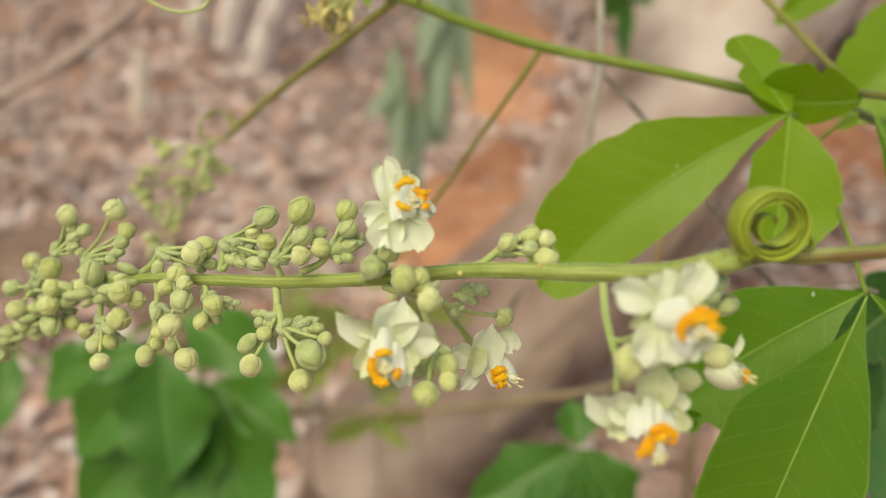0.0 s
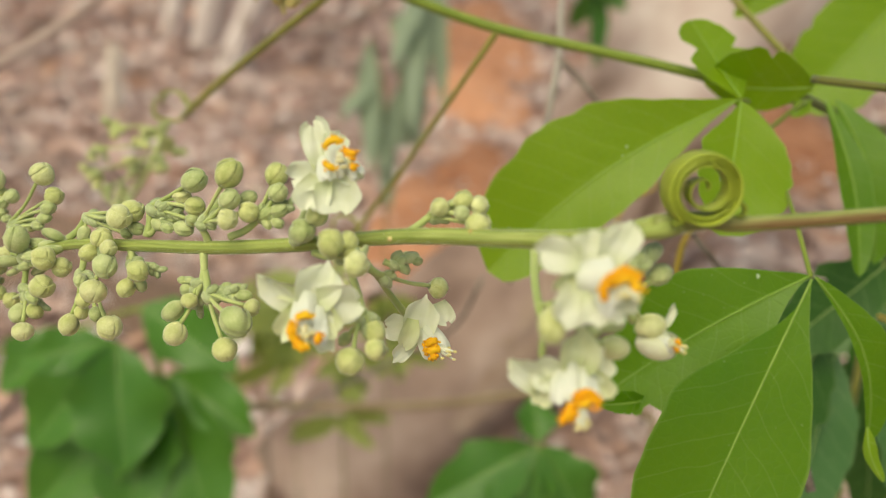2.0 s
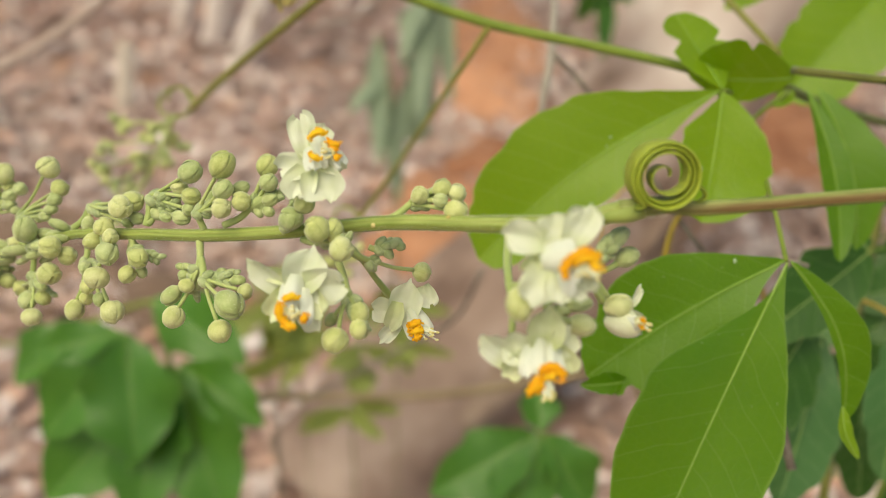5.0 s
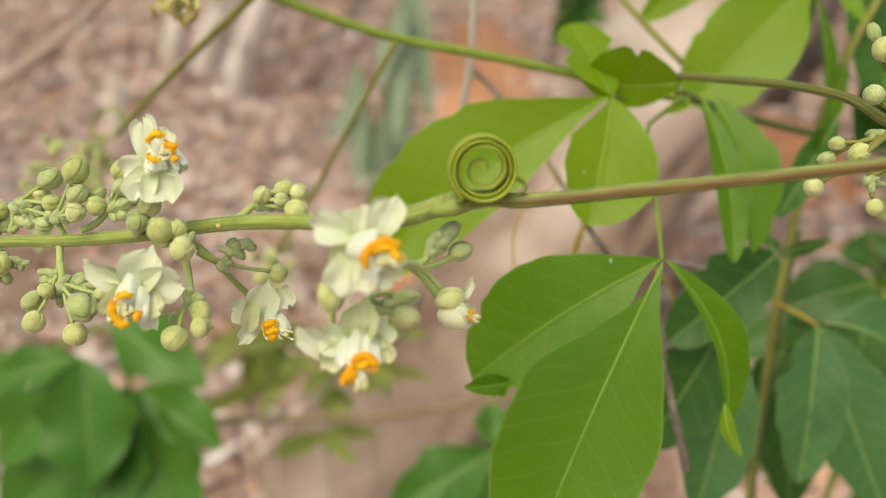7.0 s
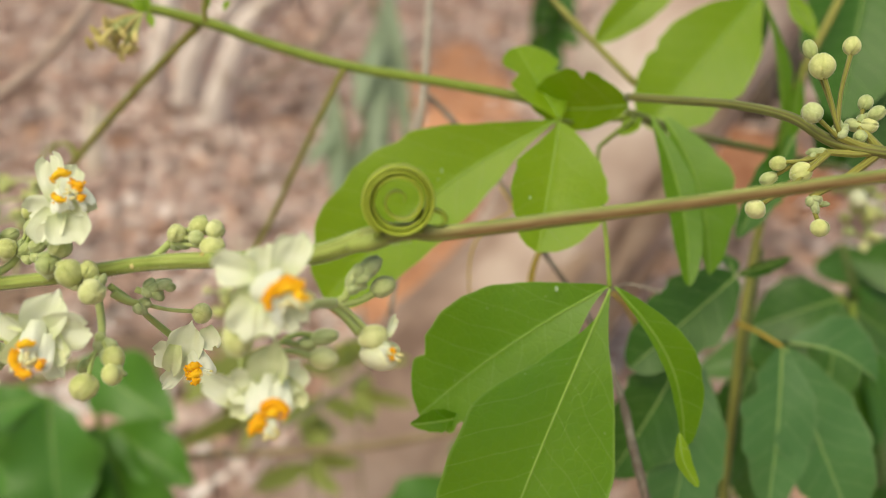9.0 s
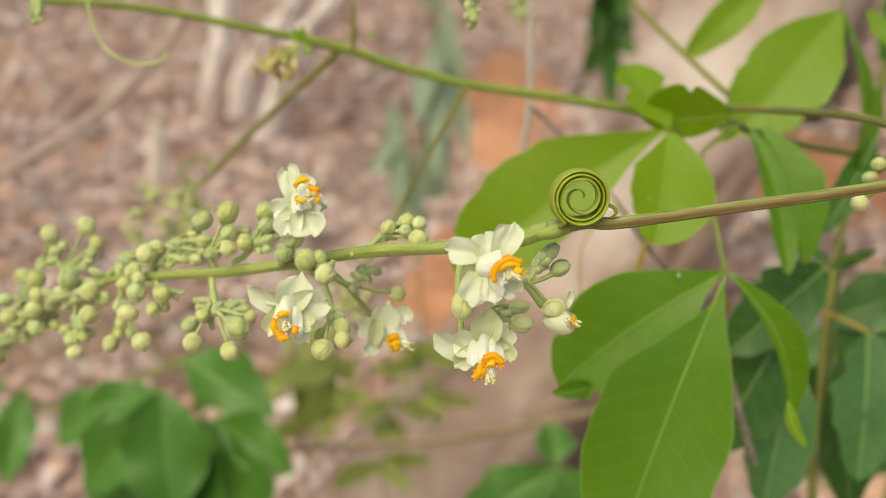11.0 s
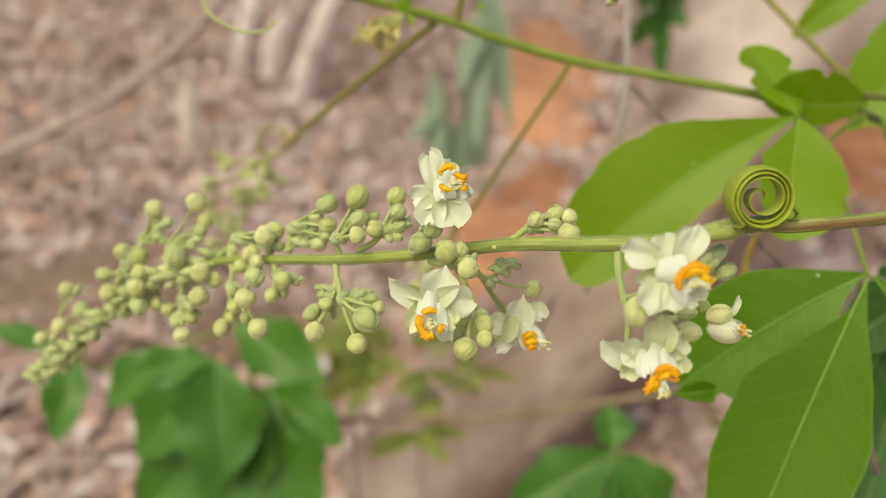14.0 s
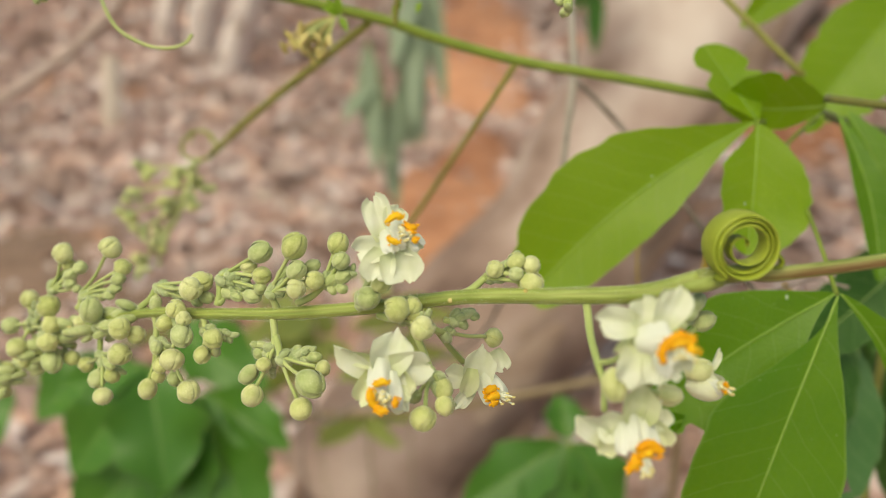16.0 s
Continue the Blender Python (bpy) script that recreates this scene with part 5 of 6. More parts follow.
leaf_h = leaf("vine_leaf", (16.31, 24.50, 0.10), "narrow green leaf hanging beside a thick stem")
leaflet(leaf_h, (16.76, 25.00, 3.68), (14.50, 24.00, 0.50), (0.2, -1, 0.2), 0.55, 0.6, LEAF_OLD_SHADED, belly=0.9, blunt=0.6, bow=0.3, teeth=0.16, seed=18)
leaflet(leaf_h, (17.66, 26.00, 6.31), (16.33, 25.00, 2.62), (0.8, -1, 0.2), 0.4, 0.45, LEAF_MID, belly=0.9, blunt=0.6, bow=0.3, seed=19)

DEEP = "deep green mature three-part leaf with pale veins"
leaf_d = leaf("vine_leaf", (13.99, 23.30, -0.69), DEEP)
leaflet(leaf_d, (13.99, 23.30, -0.72), (10.70, 22.80, -3.20), (0.1, -1, 0.2), 0.99, 1.17, LEAF_OLD_SHADED, belly=0.8, blunt=0.45, bow=0.3, teeth=0.16, seed=20)
leaflet(leaf_d, (13.99, 23.30, -0.69), (15.36, 22.60, -0.23), (0.2, -1, -0.4), 0.20, 0.27, LEAF_OLD_SHADED, teeth=0.16, seed=21)
leaflet(leaf_d, (14.00, 23.40, -0.64), (13.97, 23.90, -0.03), (0.2, -1, 0.4), 0.27, 0.27, LEAF_OLD_SHADED, teeth=0.16, seed=22)
leaf_e = leaf("vine_leaf", (15.74, 24.40, -2.87), DEEP)
leaflet(leaf_e, (15.72, 24.40, -2.91), (14.87, 23.70, -7.55), (0.1, -1, 0.2), 1.08, 1.22, LEAF_BLUE, belly=0.85, blunt=0.6, bow=0.3, notches=((0.3, 1, 0.3, 0.08),), teeth=0.16, seed=23)
leaflet(leaf_e, (15.83, 24.40, -2.91), (17.52, 24.00, -8.31), (-0.1, -1, 0.2), 1.40, 1.30, LEAF_BLUE, belly=0.95, blunt=0.6, notches=((0.55, 1, 0.2, 0.07),), bow=0.3, sway=0.1, teeth=0.16, seed=24)
leaflet(leaf_e, (15.97, 24.50, -2.78), (18.36, 23.70, -3.82), (-0.1, -1, 0.3), 1.12, 0.09, LEAF_BLUE, belly=1.0, blunt=0.55, bow=0.5, sway=-0.25, teeth=0.16, seed=25)
stalk("petiole", [(15.73, 24.40, -2.87), (15.28, 24.90, -2.47), (14.95, 25.80, -2.17)], [0.06, 0.06, 0.08], COIL_YELLOW, leaf_e)
leaf_k = leaf("vine_leaf", (13.08, 24.00, -3.19), DEEP)
leaflet(leaf_k, (12.67, 24.00, -2.84), (10.24, 23.70, -6.48), (0.3, -1, 0.2), 1.30, 1.25, LEAF_OLD_SHADED, belly=0.9, blunt=0.6, bow=0.3, teeth=0.16, seed=26)
leaflet(leaf_k, (13.25, 24.50, -3.32), (11.89, 24.00, -8.40), (0.1, -1, 0.2), 1.17, 1.17, LEAF_BLUE, belly=1.1, blunt=0.6, bow=0.3, teeth=0.16, seed=27)
leaf_m = leaf("vine_leaf", (21.83, 33.00, -1.42), DEEP)
leaflet(leaf_m, (21.90, 33.00, -1.42), (18.70, 33.50, -2.25), (0.0, -1, 0.5), 1.0, 1.2, LEAF_OLD_SHADED, teeth=0.16, seed=28)
leaflet(leaf_m, (21.63, 32.00, -1.87), (20.36, 34.00, -4.22), (0.0, -1, 0.5), 1.0, 1.2, LEAF_OLD_SHADED, teeth=0.16, seed=29)
leaflet(leaf_m, (21.86, 32.00, -1.88), (26.17, 34.00, -4.42), (0.0, -1, 0.5), 1.0, 1.4, LEAF_OLD_SHADED, teeth=0.16, seed=30)
leaf_o = leaf("vine_leaf", (20.94, 31.00, -1.62), "dark green leaf in shade behind the mature leaves")
leaflet(leaf_o, (20.94, 31.00, -1.62), (17.60, 31.00, -2.55), (0.0, -1, 0.3), 1.15, 1.05, LEAF_OLD_SHADED, belly=0.8, blunt=0.5, bow=0.3, seed=52)
leaflet(leaf_o, (21.00, 31.10, -1.75), (17.40, 31.30, -4.60), (0.0, -1, 0.3), 1.00, 1.15, LEAF_OLD_SHADED, belly=0.85, blunt=0.55, bow=0.3, seed=53)
leaflet(leaf_o, (21.05, 31.10, -1.70), (19.90, 30.60, -6.40), (0.1, -1, 0.3), 1.10, 1.10, LEAF_OLD_SHADED, belly=0.9, blunt=0.55, bow=0.3, seed=54)
stalk("petiole", [(20.98, 31.05, -1.65), (21.40, 31.60, -1.40), (21.95, 33.20, -1.60)], [0.06, 0.06, 0.07], VINE, leaf_o)
leaf_p = leaf("vine_leaf", (16.22, 28.00, -3.81), "dark green leaf hanging in shade behind the climbing stem")
leaflet(leaf_p, (16.20, 28.00, -3.85), (14.00, 28.00, -8.60), (0.1, -1, 0.3), 1.05, 1.15, LEAF_OLD_SHADED, belly=0.9, blunt=0.55, bow=0.3, teeth=0.16, seed=55)
leaflet(leaf_p, (16.25, 28.05, -3.85), (16.60, 28.30, -9.60), (0.0, -1, 0.3), 1.20, 1.20, LEAF_OLD_SHADED, belly=0.9, blunt=0.55, bow=0.3, teeth=0.16, seed=56)
leaflet(leaf_p, (16.30, 28.05, -3.80), (19.40, 29.00, -8.40), (-0.1, -1, 0.3), 1.15, 1.15, LEAF_OLD_SHADED, belly=0.9, blunt=0.55, bow=0.3, teeth=0.16, seed=57)
stalk("petiole", [(16.22, 28.00, -3.82), (15.90, 27.60, -3.30), (15.55, 26.95, -2.95)], [0.06, 0.06, 0.08], VINE, leaf_p)
leaf_n = leaf("vine_leaf", (20.80, 27.00, 4.95), "large dark green leaf in shade on the vine")
leaflet(leaf_n, (21.25, 27.00, 11.69), (18.67, 26.00, 4.30), (-0.4, -1, -0.8), 2.0, 2.0, LEAF_OLD_SHADED, belly=0.9, blunt=0.6, teeth=0.16, seed=31)
leaflet(leaf_n, (23.21, 28.00, 7.78), (20.03, 28.00, 2.99), (-0.4, -1, -0.8), 1.2, 1.2, LEAF_OLD_SHADED, belly=0.9, blunt=0.6, teeth=0.16, seed=32)
leaflet(leaf_n, (22.24, 29.00, 7.60), (19.28, 28.50, 3.09), (-0.3, -1, -0.3), 1.25, 1.3, LEAF_OLD_SHADED, belly=0.9, blunt=0.6, teeth=0.16, seed=48)

leaf_f = leaf("vine_leaf", (-14.54, 50.20, -8.28), DEEP)
leaflet(leaf_f, (-14.54, 50.20, -8.28), (-22.12, 49.30, -16.36), (0.1, -1, 0.3), 3.04, 3.33, LEAF_LOW, belly=0.85, blunt=0.8, bow=0.5, notches=((0.5, 1, 0.3, 0.06),), teeth=0.24, tooth_count=2.6, fold=0.32, ripple=0.2, seed=33)
leaflet(leaf_f, (-14.54, 50.20, -8.39), (-16.45, 48.70, -17.60), (0.0, -1, 0.3), 2.32, 2.61, LEAF_LOW, belly=0.9, blunt=0.8, bow=0.3, teeth=0.24, tooth_count=2.6, fold=0.32, ripple=0.2, seed=34)
leaflet(leaf_f, (-14.46, 50.30, -8.29), (-11.10, 49.30, -17.76), (-0.1, -1, 0.3), 2.90, 2.46, LEAF_LOW, belly=0.9, blunt=0.8, bow=0.3, teeth=0.24, tooth_count=2.6, fold=0.32, ripple=0.2, seed=35)
leaflet(leaf_f, (-14.19, 50.30, -8.10), (-8.86, 49.30, -11.64), (-0.1, -1, 0.3), 1.89, 1.45, LEAF_LOW, belly=0.9, blunt=0.8, bow=0.3, teeth=0.24, tooth_count=2.6, fold=0.32, ripple=0.2, seed=36)
leaf_g = leaf("vine_leaf", (-16.37, 52.20, -4.44), DEEP)
leaflet(leaf_g, (-16.57, 52.20, -4.24), (-10.32, 50.80, -8.18), (0.0, -1, 0.3), 2.32, 1.89, LEAF_LOW, belly=0.8, blunt=0.8, bow=0.3, teeth=0.24, tooth_count=2.6, fold=0.32, ripple=0.2, seed=37)
leaf_i = leaf("vine_leaf", (-16.62, 47.90, -6.06), DEEP)
leaflet(leaf_i, (-16.62, 47.90, -6.06), (-15.69, 47.00, -13.22), (0.1, -1, 0.3), 2.90, 2.75, LEAF_LOW, belly=0.95, blunt=0.8, bow=0.3, notches=((0.35, -1, 0.3, 0.05), (0.6, 1, 0.3, 0.05)), teeth=0.24, tooth_count=2.6, fold=0.32, ripple=0.2, seed=38)
leaflet(leaf_i, (-16.68, 47.90, -6.06), (-21.62, 47.90, -12.28), (0.1, -1, 0.3), 2.17, 2.17, LEAF_LOW, belly=0.95, blunt=0.8, bow=0.3, teeth=0.24, tooth_count=2.6, fold=0.32, ripple=0.2, seed=39)
leaflet(leaf_i, (-16.78, 47.90, -5.99), (-22.26, 47.90, -7.17), (0.1, -1, 0.3), 1.30, 1.30, LEAF_LOW, belly=0.95, blunt=0.8, bow=0.3, teeth=0.24, tooth_count=2.6, fold=0.32, ripple=0.2, seed=40)
leaf_j = leaf("vine_leaf", (-27.73, 53.60, -8.03), DEEP)
leaflet(leaf_j, (-28.59, 53.60, -6.01), (-28.88, 52.20, -12.23), (0.3, -1, 0.2), 1.45, 1.45, LEAF_LOW, belly=0.9, blunt=0.8, teeth=0.24, tooth_count=2.6, fold=0.32, ripple=0.2, seed=41)
leaflet(leaf_j, (-34.49, 53.60, -4.34), (-28.84, 52.20, -5.82), (0.0, -1, 0.5), 0.87, 0.87, LEAF_LOW, belly=0.9, blunt=0.8, teeth=0.24, tooth_count=2.6, fold=0.32, ripple=0.2, seed=42)
leaflet(leaf_j, (-22.18, 55.10, -5.97), (-26.45, 54.40, -10.15), (0.0, -1, 0.4), 1.89, 1.89, LEAF_LOW, belly=0.9, blunt=0.8, teeth=0.24, tooth_count=2.6, fold=0.32, ripple=0.2, seed=43)
leaf_l = leaf("vine_leaf", (7.54, 44.90, -11.00), DEEP)
leaflet(leaf_l, (7.31, 44.90, -11.00), (1.24, 44.90, -14.42), (0.1, -1, 0.4), 2.03, 1.82, LEAF_LOW, belly=0.85, blunt=0.8, bow=0.3, teeth=0.24, tooth_count=2.6, fold=0.32, ripple=0.2, seed=44)
leaflet(leaf_l, (7.50, 44.90, -11.16), (5.30, 44.90, -16.99), (0.1, -1, 0.4), 1.93, 1.93, LEAF_LOW, belly=0.85, blunt=0.8, bow=0.3, teeth=0.24, tooth_count=2.6, fold=0.32, ripple=0.2, seed=45)
leaflet(leaf_l, (7.70, 44.90, -11.03), (10.20, 44.90, -15.36), (-0.1, -1, 0.4), 1.82, 1.39, LEAF_LOW, belly=0.85, blunt=0.8, bow=0.3, teeth=0.24, tooth_count=2.6, fold=0.32, ripple=0.2, seed=46)
leaflet(leaf_l, (7.44, 44.90, -10.90), (7.27, 46.00, -8.44), (0.1, -1, 0.2), 1.18, 1.18, LEAF_LOW, belly=0.9, blunt=0.8, bow=0.3, teeth=0.24, tooth_count=2.6, fold=0.32, ripple=0.2, seed=47)

# ---- stems of the vine ----
vine = thing("climbing_vine", at((10.02, 19.70, 3.65)), "smooth ribbed green climbing vine with side shoots", "vine")
stalk("main_stem", [(-11.03, 22.00, 8.78), (-8.18, 22.40, 8.61), (-5.59, 22.80, 8.18), (-1.45, 23.40, 7.27), (0.46, 23.60, 6.61), (2.80, 23.50, 5.84), (5.53, 22.60, 5.04), (7.85, 21.60, 4.26), (9.40, 21.40, 3.74), (10.67, 21.60, 3.64)], [0.11, 0.12, 0.15, 0.15, 0.14, 0.13, 0.12], VINE, vine, 12, wobble=0.05)
stalk("main_stem", [(10.07, 19.60, 3.74), (10.80, 18.00, 3.24), (11.45, 16.40, 2.74), (11.90, 14.90, 2.13), (12.27, 14.20, 1.54), (13.01, 13.90, 1.26), (14.21, 13.60, 1.02)], [0.10, 0.095, 0.10, 0.11, 0.11], VINE_BROWN, vine, 12, "brownish green stem")
stalk("side_shoot", [(10.54, 21.40, 3.74), (12.74, 23.00, 3.42), (15.92, 25.00, 3.20), (19.49, 27.00, 2.85)], [0.13, 0.12, 0.11], VINE_DARK, vine, 10)
stalk("side_shoot", [(-1.44, 23.60, 7.14), (-3.90, 26.00, 6.09), (-6.04, 28.30, 5.20), (-7.95, 30.30, 4.23)], [0.12, 0.125, 0.13, 0.13], SHOOT, vine, 10)
stalk("side_shoot", [(2.82, 23.50, 5.75), (2.25, 24.10, 4.95), (1.05, 25.90, 3.40), (-0.31, 28.00, 1.63), (-2.05, 30.00, -0.40)], [0.10, 0.08, 0.085, 0.09], SHOOT, vine, 10)
stalk("side_shoot", [(-0.63, 21.20, 6.40), (-0.57, 21.00, 6.79), (-0.49, 20.60, 7.68)], [0.07, 0.06, 0.06], SHOOT, vine)
stalk("side_shoot", [(11.39, 23.50, 5.05), (10.30, 24.00, 6.51), (9.16, 24.50, 8.10), (7.97, 25.00, 9.88)], [0.10, 0.10, 0.10], SHOOT, vine)
stalk("climbing_stem", [(19.06, 25.50, 8.75), (17.21, 26.00, 5.00), (16.11, 26.40, 0.97), (15.38, 26.40, -1.98), (14.93, 26.40, -4.54), (14.44, 26.40, -7.42), (14.12, 26.40, -9.91)], [0.14, 0.14, 0.13, 0.12, 0.12], SHOOT, vine, 10)
stalk("climbing_stem", [(16.28, 26.90, 0.25), (15.60, 26.90, -2.75), (14.74, 26.90, -6.99), (14.44, 26.90, -10.09)], [0.13, 0.16, 0.16], VINE_DARK, vine, 10)
stalk("tendril", [(-7.35, 17.80, 8.60), (-7.15, 17.70, 6.87), (-6.80, 17.70, 5.77), (-6.25, 17.70, 5.31), (-5.70, 17.70, 5.14), (-5.24, 17.70, 5.22), (-5.05, 17.70, 5.43)], [0.035, 0.042, 0.04, 0.045], PEDICEL, vine)
stalk("tendril", [(7.31, 24.00, 2.21), (7.62, 24.00, 1.49), (6.85, 24.00, 1.00), (6.35, 24.00, 0.13), (6.29, 24.00, -1.37)], [0.03, 0.035, 0.03], COIL_YELLOW, vine)
stalk("tendril", [(8.39, 23.00, 0.42), (8.09, 23.00, -0.22), (7.90, 23.00, -1.02)], [0.07, 0.09, 0.10], COIL_YELLOW, vine, label="thick yellow shoot")
stalk("tendril", [(10.32, 23.00, -1.09), (10.83, 23.50, -1.52), (11.26, 24.00, -2.29)], [0.06, 0.06], COIL_YELLOW, vine)


def bract(parent, base, way, length, mat, seed):
    """A tiny leafy scale."""
    b = Vector(base)
    t = b + Vector(way).normalized() * length
    bm, mids, face = blade(b, t, (0.2, -1, 0.3), length * 0.2, length * 0.2, seed=seed, nu=10, nv=3)
    part("bract", bm, mat, parent, origin=at(base))


for k, (wx, wz) in enumerate(((-1, 0.45), (-0.7, 0.9), (-0.1, 1.0), (0.3, -0.8))):
    bract(vine, (-2.07, 21.10, 6.67), (wx, -0.3, wz), 0.55, LEAF_YOUNG, 60 + k)
bract(vine, (-0.69, 21.20, 6.63), (0.6, -0.3, 1.0), 0.5, LEAF_YOUNG, 70)
bract(vine, (0.06, 21.00, 6.92), (-0.2, -0.3, -0.6), 0.4, LEAF_YOUNG, 71)

# withered flower cluster under the vine stem
dry = thing("withered_flower_cluster", at((-2.00, 21.00, 6.52)), "small withered yellowish flower cluster hanging from the vine stem", "flower cluster")
rnd = random.Random(14)
for k in range(26):
    tip = Vector((-2.95, 21.10, 6.00)) + Vector((rnd.gauss(0, 0.33), rnd.gauss(0, 0.2), rnd.gauss(0, 0.2)))
    stalk("pedicel", [(-2.20, 21.05, 6.62), (Vector((-2.20, 21.05, 6.62)) + tip) / 2 + Vector((0, 0, 0.06)), tip], [0.035, 0.03, 0.03], PEDICEL if k % 2 else DRY, dry, 5, steps=3)
    link("dried_bud", DRIED, dry, at(tip), frame_of(turned((rnd.gauss(0, 1), rnd.gauss(0, 1), -1.5)), (0.3, 1, 0.2)), (0.07 * CM, 0.07 * CM, 0.16 * CM))


def far_cluster(name, label, root, hub, buds, seed, mat_loops=2, wide=0.9, size=(0.13, 0.23)):
    """Another raceme further off: a short stalk with a crowd of round buds and thin tendrils."""
    ob = thing(name, at(root), label, "flower raceme", "bud racemes")
    rnd = random.Random(seed)
    stalk("main_stem", [root, (Vector(root) + Vector(hub)) / 2 + Vector((0.1, 0, -0.15)), hub], [0.11, 0.09, 0.06], PEDICEL, ob)
    a, b = Vector(root), Vector(hub)
    for i in range(buds):
        k = rnd.random()
        p = a.lerp(b, k)
        off = Vector((rnd.gauss(0, 1), rnd.gauss(0, 1), rnd.gauss(0, 1))).normalized() * rnd.uniform(0.3, 1.0) * wide
        c = p + off
        stalk("pedicel", [p, (p + c) / 2 + Vector((0, 0, -0.05)), c], [0.05, 0.04], PEDICEL, ob, 5, steps=3)
        bud(ob, c, rnd.uniform(*size), turned(off), i)
    for i in range(mat_loops):
        s = -1 if i else 1
        pts = [a + Vector((s * 0.75 * math.sin(q * 0.9) * (1 - q * 0.08), 0.1 * q, 0.75 * (1 - math.cos(q * 0.9)) * 0.8 - 0.1)) for q in range(6)]
        stalk("tendril", pts, [0.06, 0.05, 0.04], COIL, ob, 6)
    return ob


long_raceme = far_cluster("bud_raceme", "pale green raceme crowded with small round buds on a long stalk", (-8.45, 30.30, 4.10), (-10.40, 31.00, 0.60), 10, 5, 2, 0.8, (0.09, 0.16))
rnd = random.Random(31)
for dx, dz in ((-2.5, -1.2), (-2.0, -0.3), (-1.3, -1.7), (-0.4, -1.6), (-1.0, -0.7), (0.0, -0.9), (-2.8, -2.0), (-2.2, -2.6), (-1.6, -3.0), (-2.4, -3.9)):
    # tight knots of budlets on short stalks
    knot = Vector((-8.45 + dx, 30.5 + rnd.uniform(-0.4, 0.6), 4.10 + dz))
    axle = Vector((-8.45, 30.3, 4.10)).lerp(Vector((-10.40, 31.0, 0.60)), min(1.0, 0.05 - dz * 0.2))
    stalk("cluster_stalk", [axle, (axle + knot) / 2 + Vector((0, 0, 0.08)), knot], [0.06, 0.045], PEDICEL, long_raceme, 6, steps=3)
    for k in range(9):
        off = Vector((rnd.gauss(0, 1), rnd.gauss(0, 1), rnd.gauss(0, 1))).normalized() * rnd.uniform(0.12, 0.42)
        bud(long_raceme, knot + off, rnd.uniform(0.10, 0.19), turned(off), k)
far_cluster("bud_raceme", "short pale green raceme of small buds hanging behind", (-2.08, 30.00, -0.34), (-2.22, 30.00, -1.47), 18, 6, 1)
far_cluster("bud_raceme", "pale yellowish bud raceme hanging above the vine stem", (2.70, 15.70, 6.10), (2.95, 15.50, 5.00), 34, 7, 0, 0.26, (0.06, 0.10))
far_cluster("bud_raceme", "pale yellowish bud raceme hanging above the vine stem", (4.94, 24.00, 9.50), (4.72, 24.00, 7.97), 22, 8, 0, 0.4, (0.09, 0.14))
far_cluster("bud_raceme", "small pale bud raceme hanging above the vine stem", (-7.78, 16.30, 6.90), (-7.70, 16.10, 5.75), 18, 9, 0, 0.2, (0.05, 0.09))
far_cluster("bud_raceme", "green bud raceme among shaded mature leaves", (16.07, 31.00, -7.25), (16.53, 31.00, -8.76), 22, 10, 0)
side_raceme = far_cluster("bud_raceme", "pale bud raceme beside the climbing stem", (21.55, 30.00, 3.26), (21.71, 30.00, 0.69), 34, 11, 0)

# second raceme, close to the viewer
near = thing("bud_raceme", at((13.01, 13.90, 1.28)), "pale green raceme of round buds on long pedicels", "flower raceme", "bud racemes")
cyme(near, (13.01, 13.90, 1.28), (12.31, 14.00, 1.57), [(12.03, 13.90, 2.82, 0.235), (11.94, 14.10, 3.19, 0.126), (12.60, 13.90, 3.17, 0.157), (11.81, 13.90, 1.99, 0.189)], 0.066, fill=3, wood=SHOOT)
cyme(near, (13.01, 13.90, 1.28), (12.14, 14.10, 1.32), [(10.87, 14.30, 0.36, 0.195), (11.42, 14.50, 1.20, 0.143), (11.74, 14.30, 0.99, 0.195), (11.32, 14.70, 0.96, 0.131)], 0.065, fill=3, wood=SHOOT)
cyme(near, (13.01, 13.90, 1.28), (11.98, 14.50, 0.56), [(12.12, 14.50, -0.00, 0.177)], 0.065, fill=3, wood=SHOOT)
cyme(near, (13.01, 13.90, 1.28), (12.84, 14.30, 1.83), [(13.00, 14.30, 2.24, 0.141), (12.99, 14.20, 1.80, 0.147), (12.82, 14.40, 1.85, 0.122), (12.75, 14.10, 1.58, 0.126), (13.08, 14.10, 1.99, 0.139)], 0.065, fill=3, wood=SHOOT)

def foot(p, share=1.0):
    """A point of the vine's frame moved straight down to the soil, or a share of the way."""
    w = at(p)
    w.z += (ground_height(w.x, w.y) - 0.01 - w.z) * share
    return (BASE.inverted() @ w) / CM


# ---- dry twigs and canes ----
twig = thing("dry_twig", at((5.21, 27.00, 5.94)), "grey dry forked twig behind the vine", "twig")
stalk("main_stem", [(5.69, 29.40, 11.85), (5.50, 28.50, 9.59), (5.35, 27.70, 7.70), (5.17, 27.00, 5.90), (4.90, 26.80, 4.37), (4.48, 27.00, 1.75), (3.79, 27.80, -1.53)], [0.12, 0.13, 0.13, 0.14, 0.11, 0.08], TWIG, twig, 9, wobble=0.25, seed=3)
stalk("branch", [(5.21, 26.90, 5.81), (6.07, 26.60, 4.82), (7.51, 25.00, 2.34), (8.49, 23.40, 0.11), (9.27, 21.60, -1.67), (9.68, 20.20, -3.47), (9.81, 19.60, -4.76), (9.98, 19.20, -6.00)], [0.12, 0.08, 0.08, 0.10, 0.11], TWIG, twig, 9, wobble=0.3, seed=4)
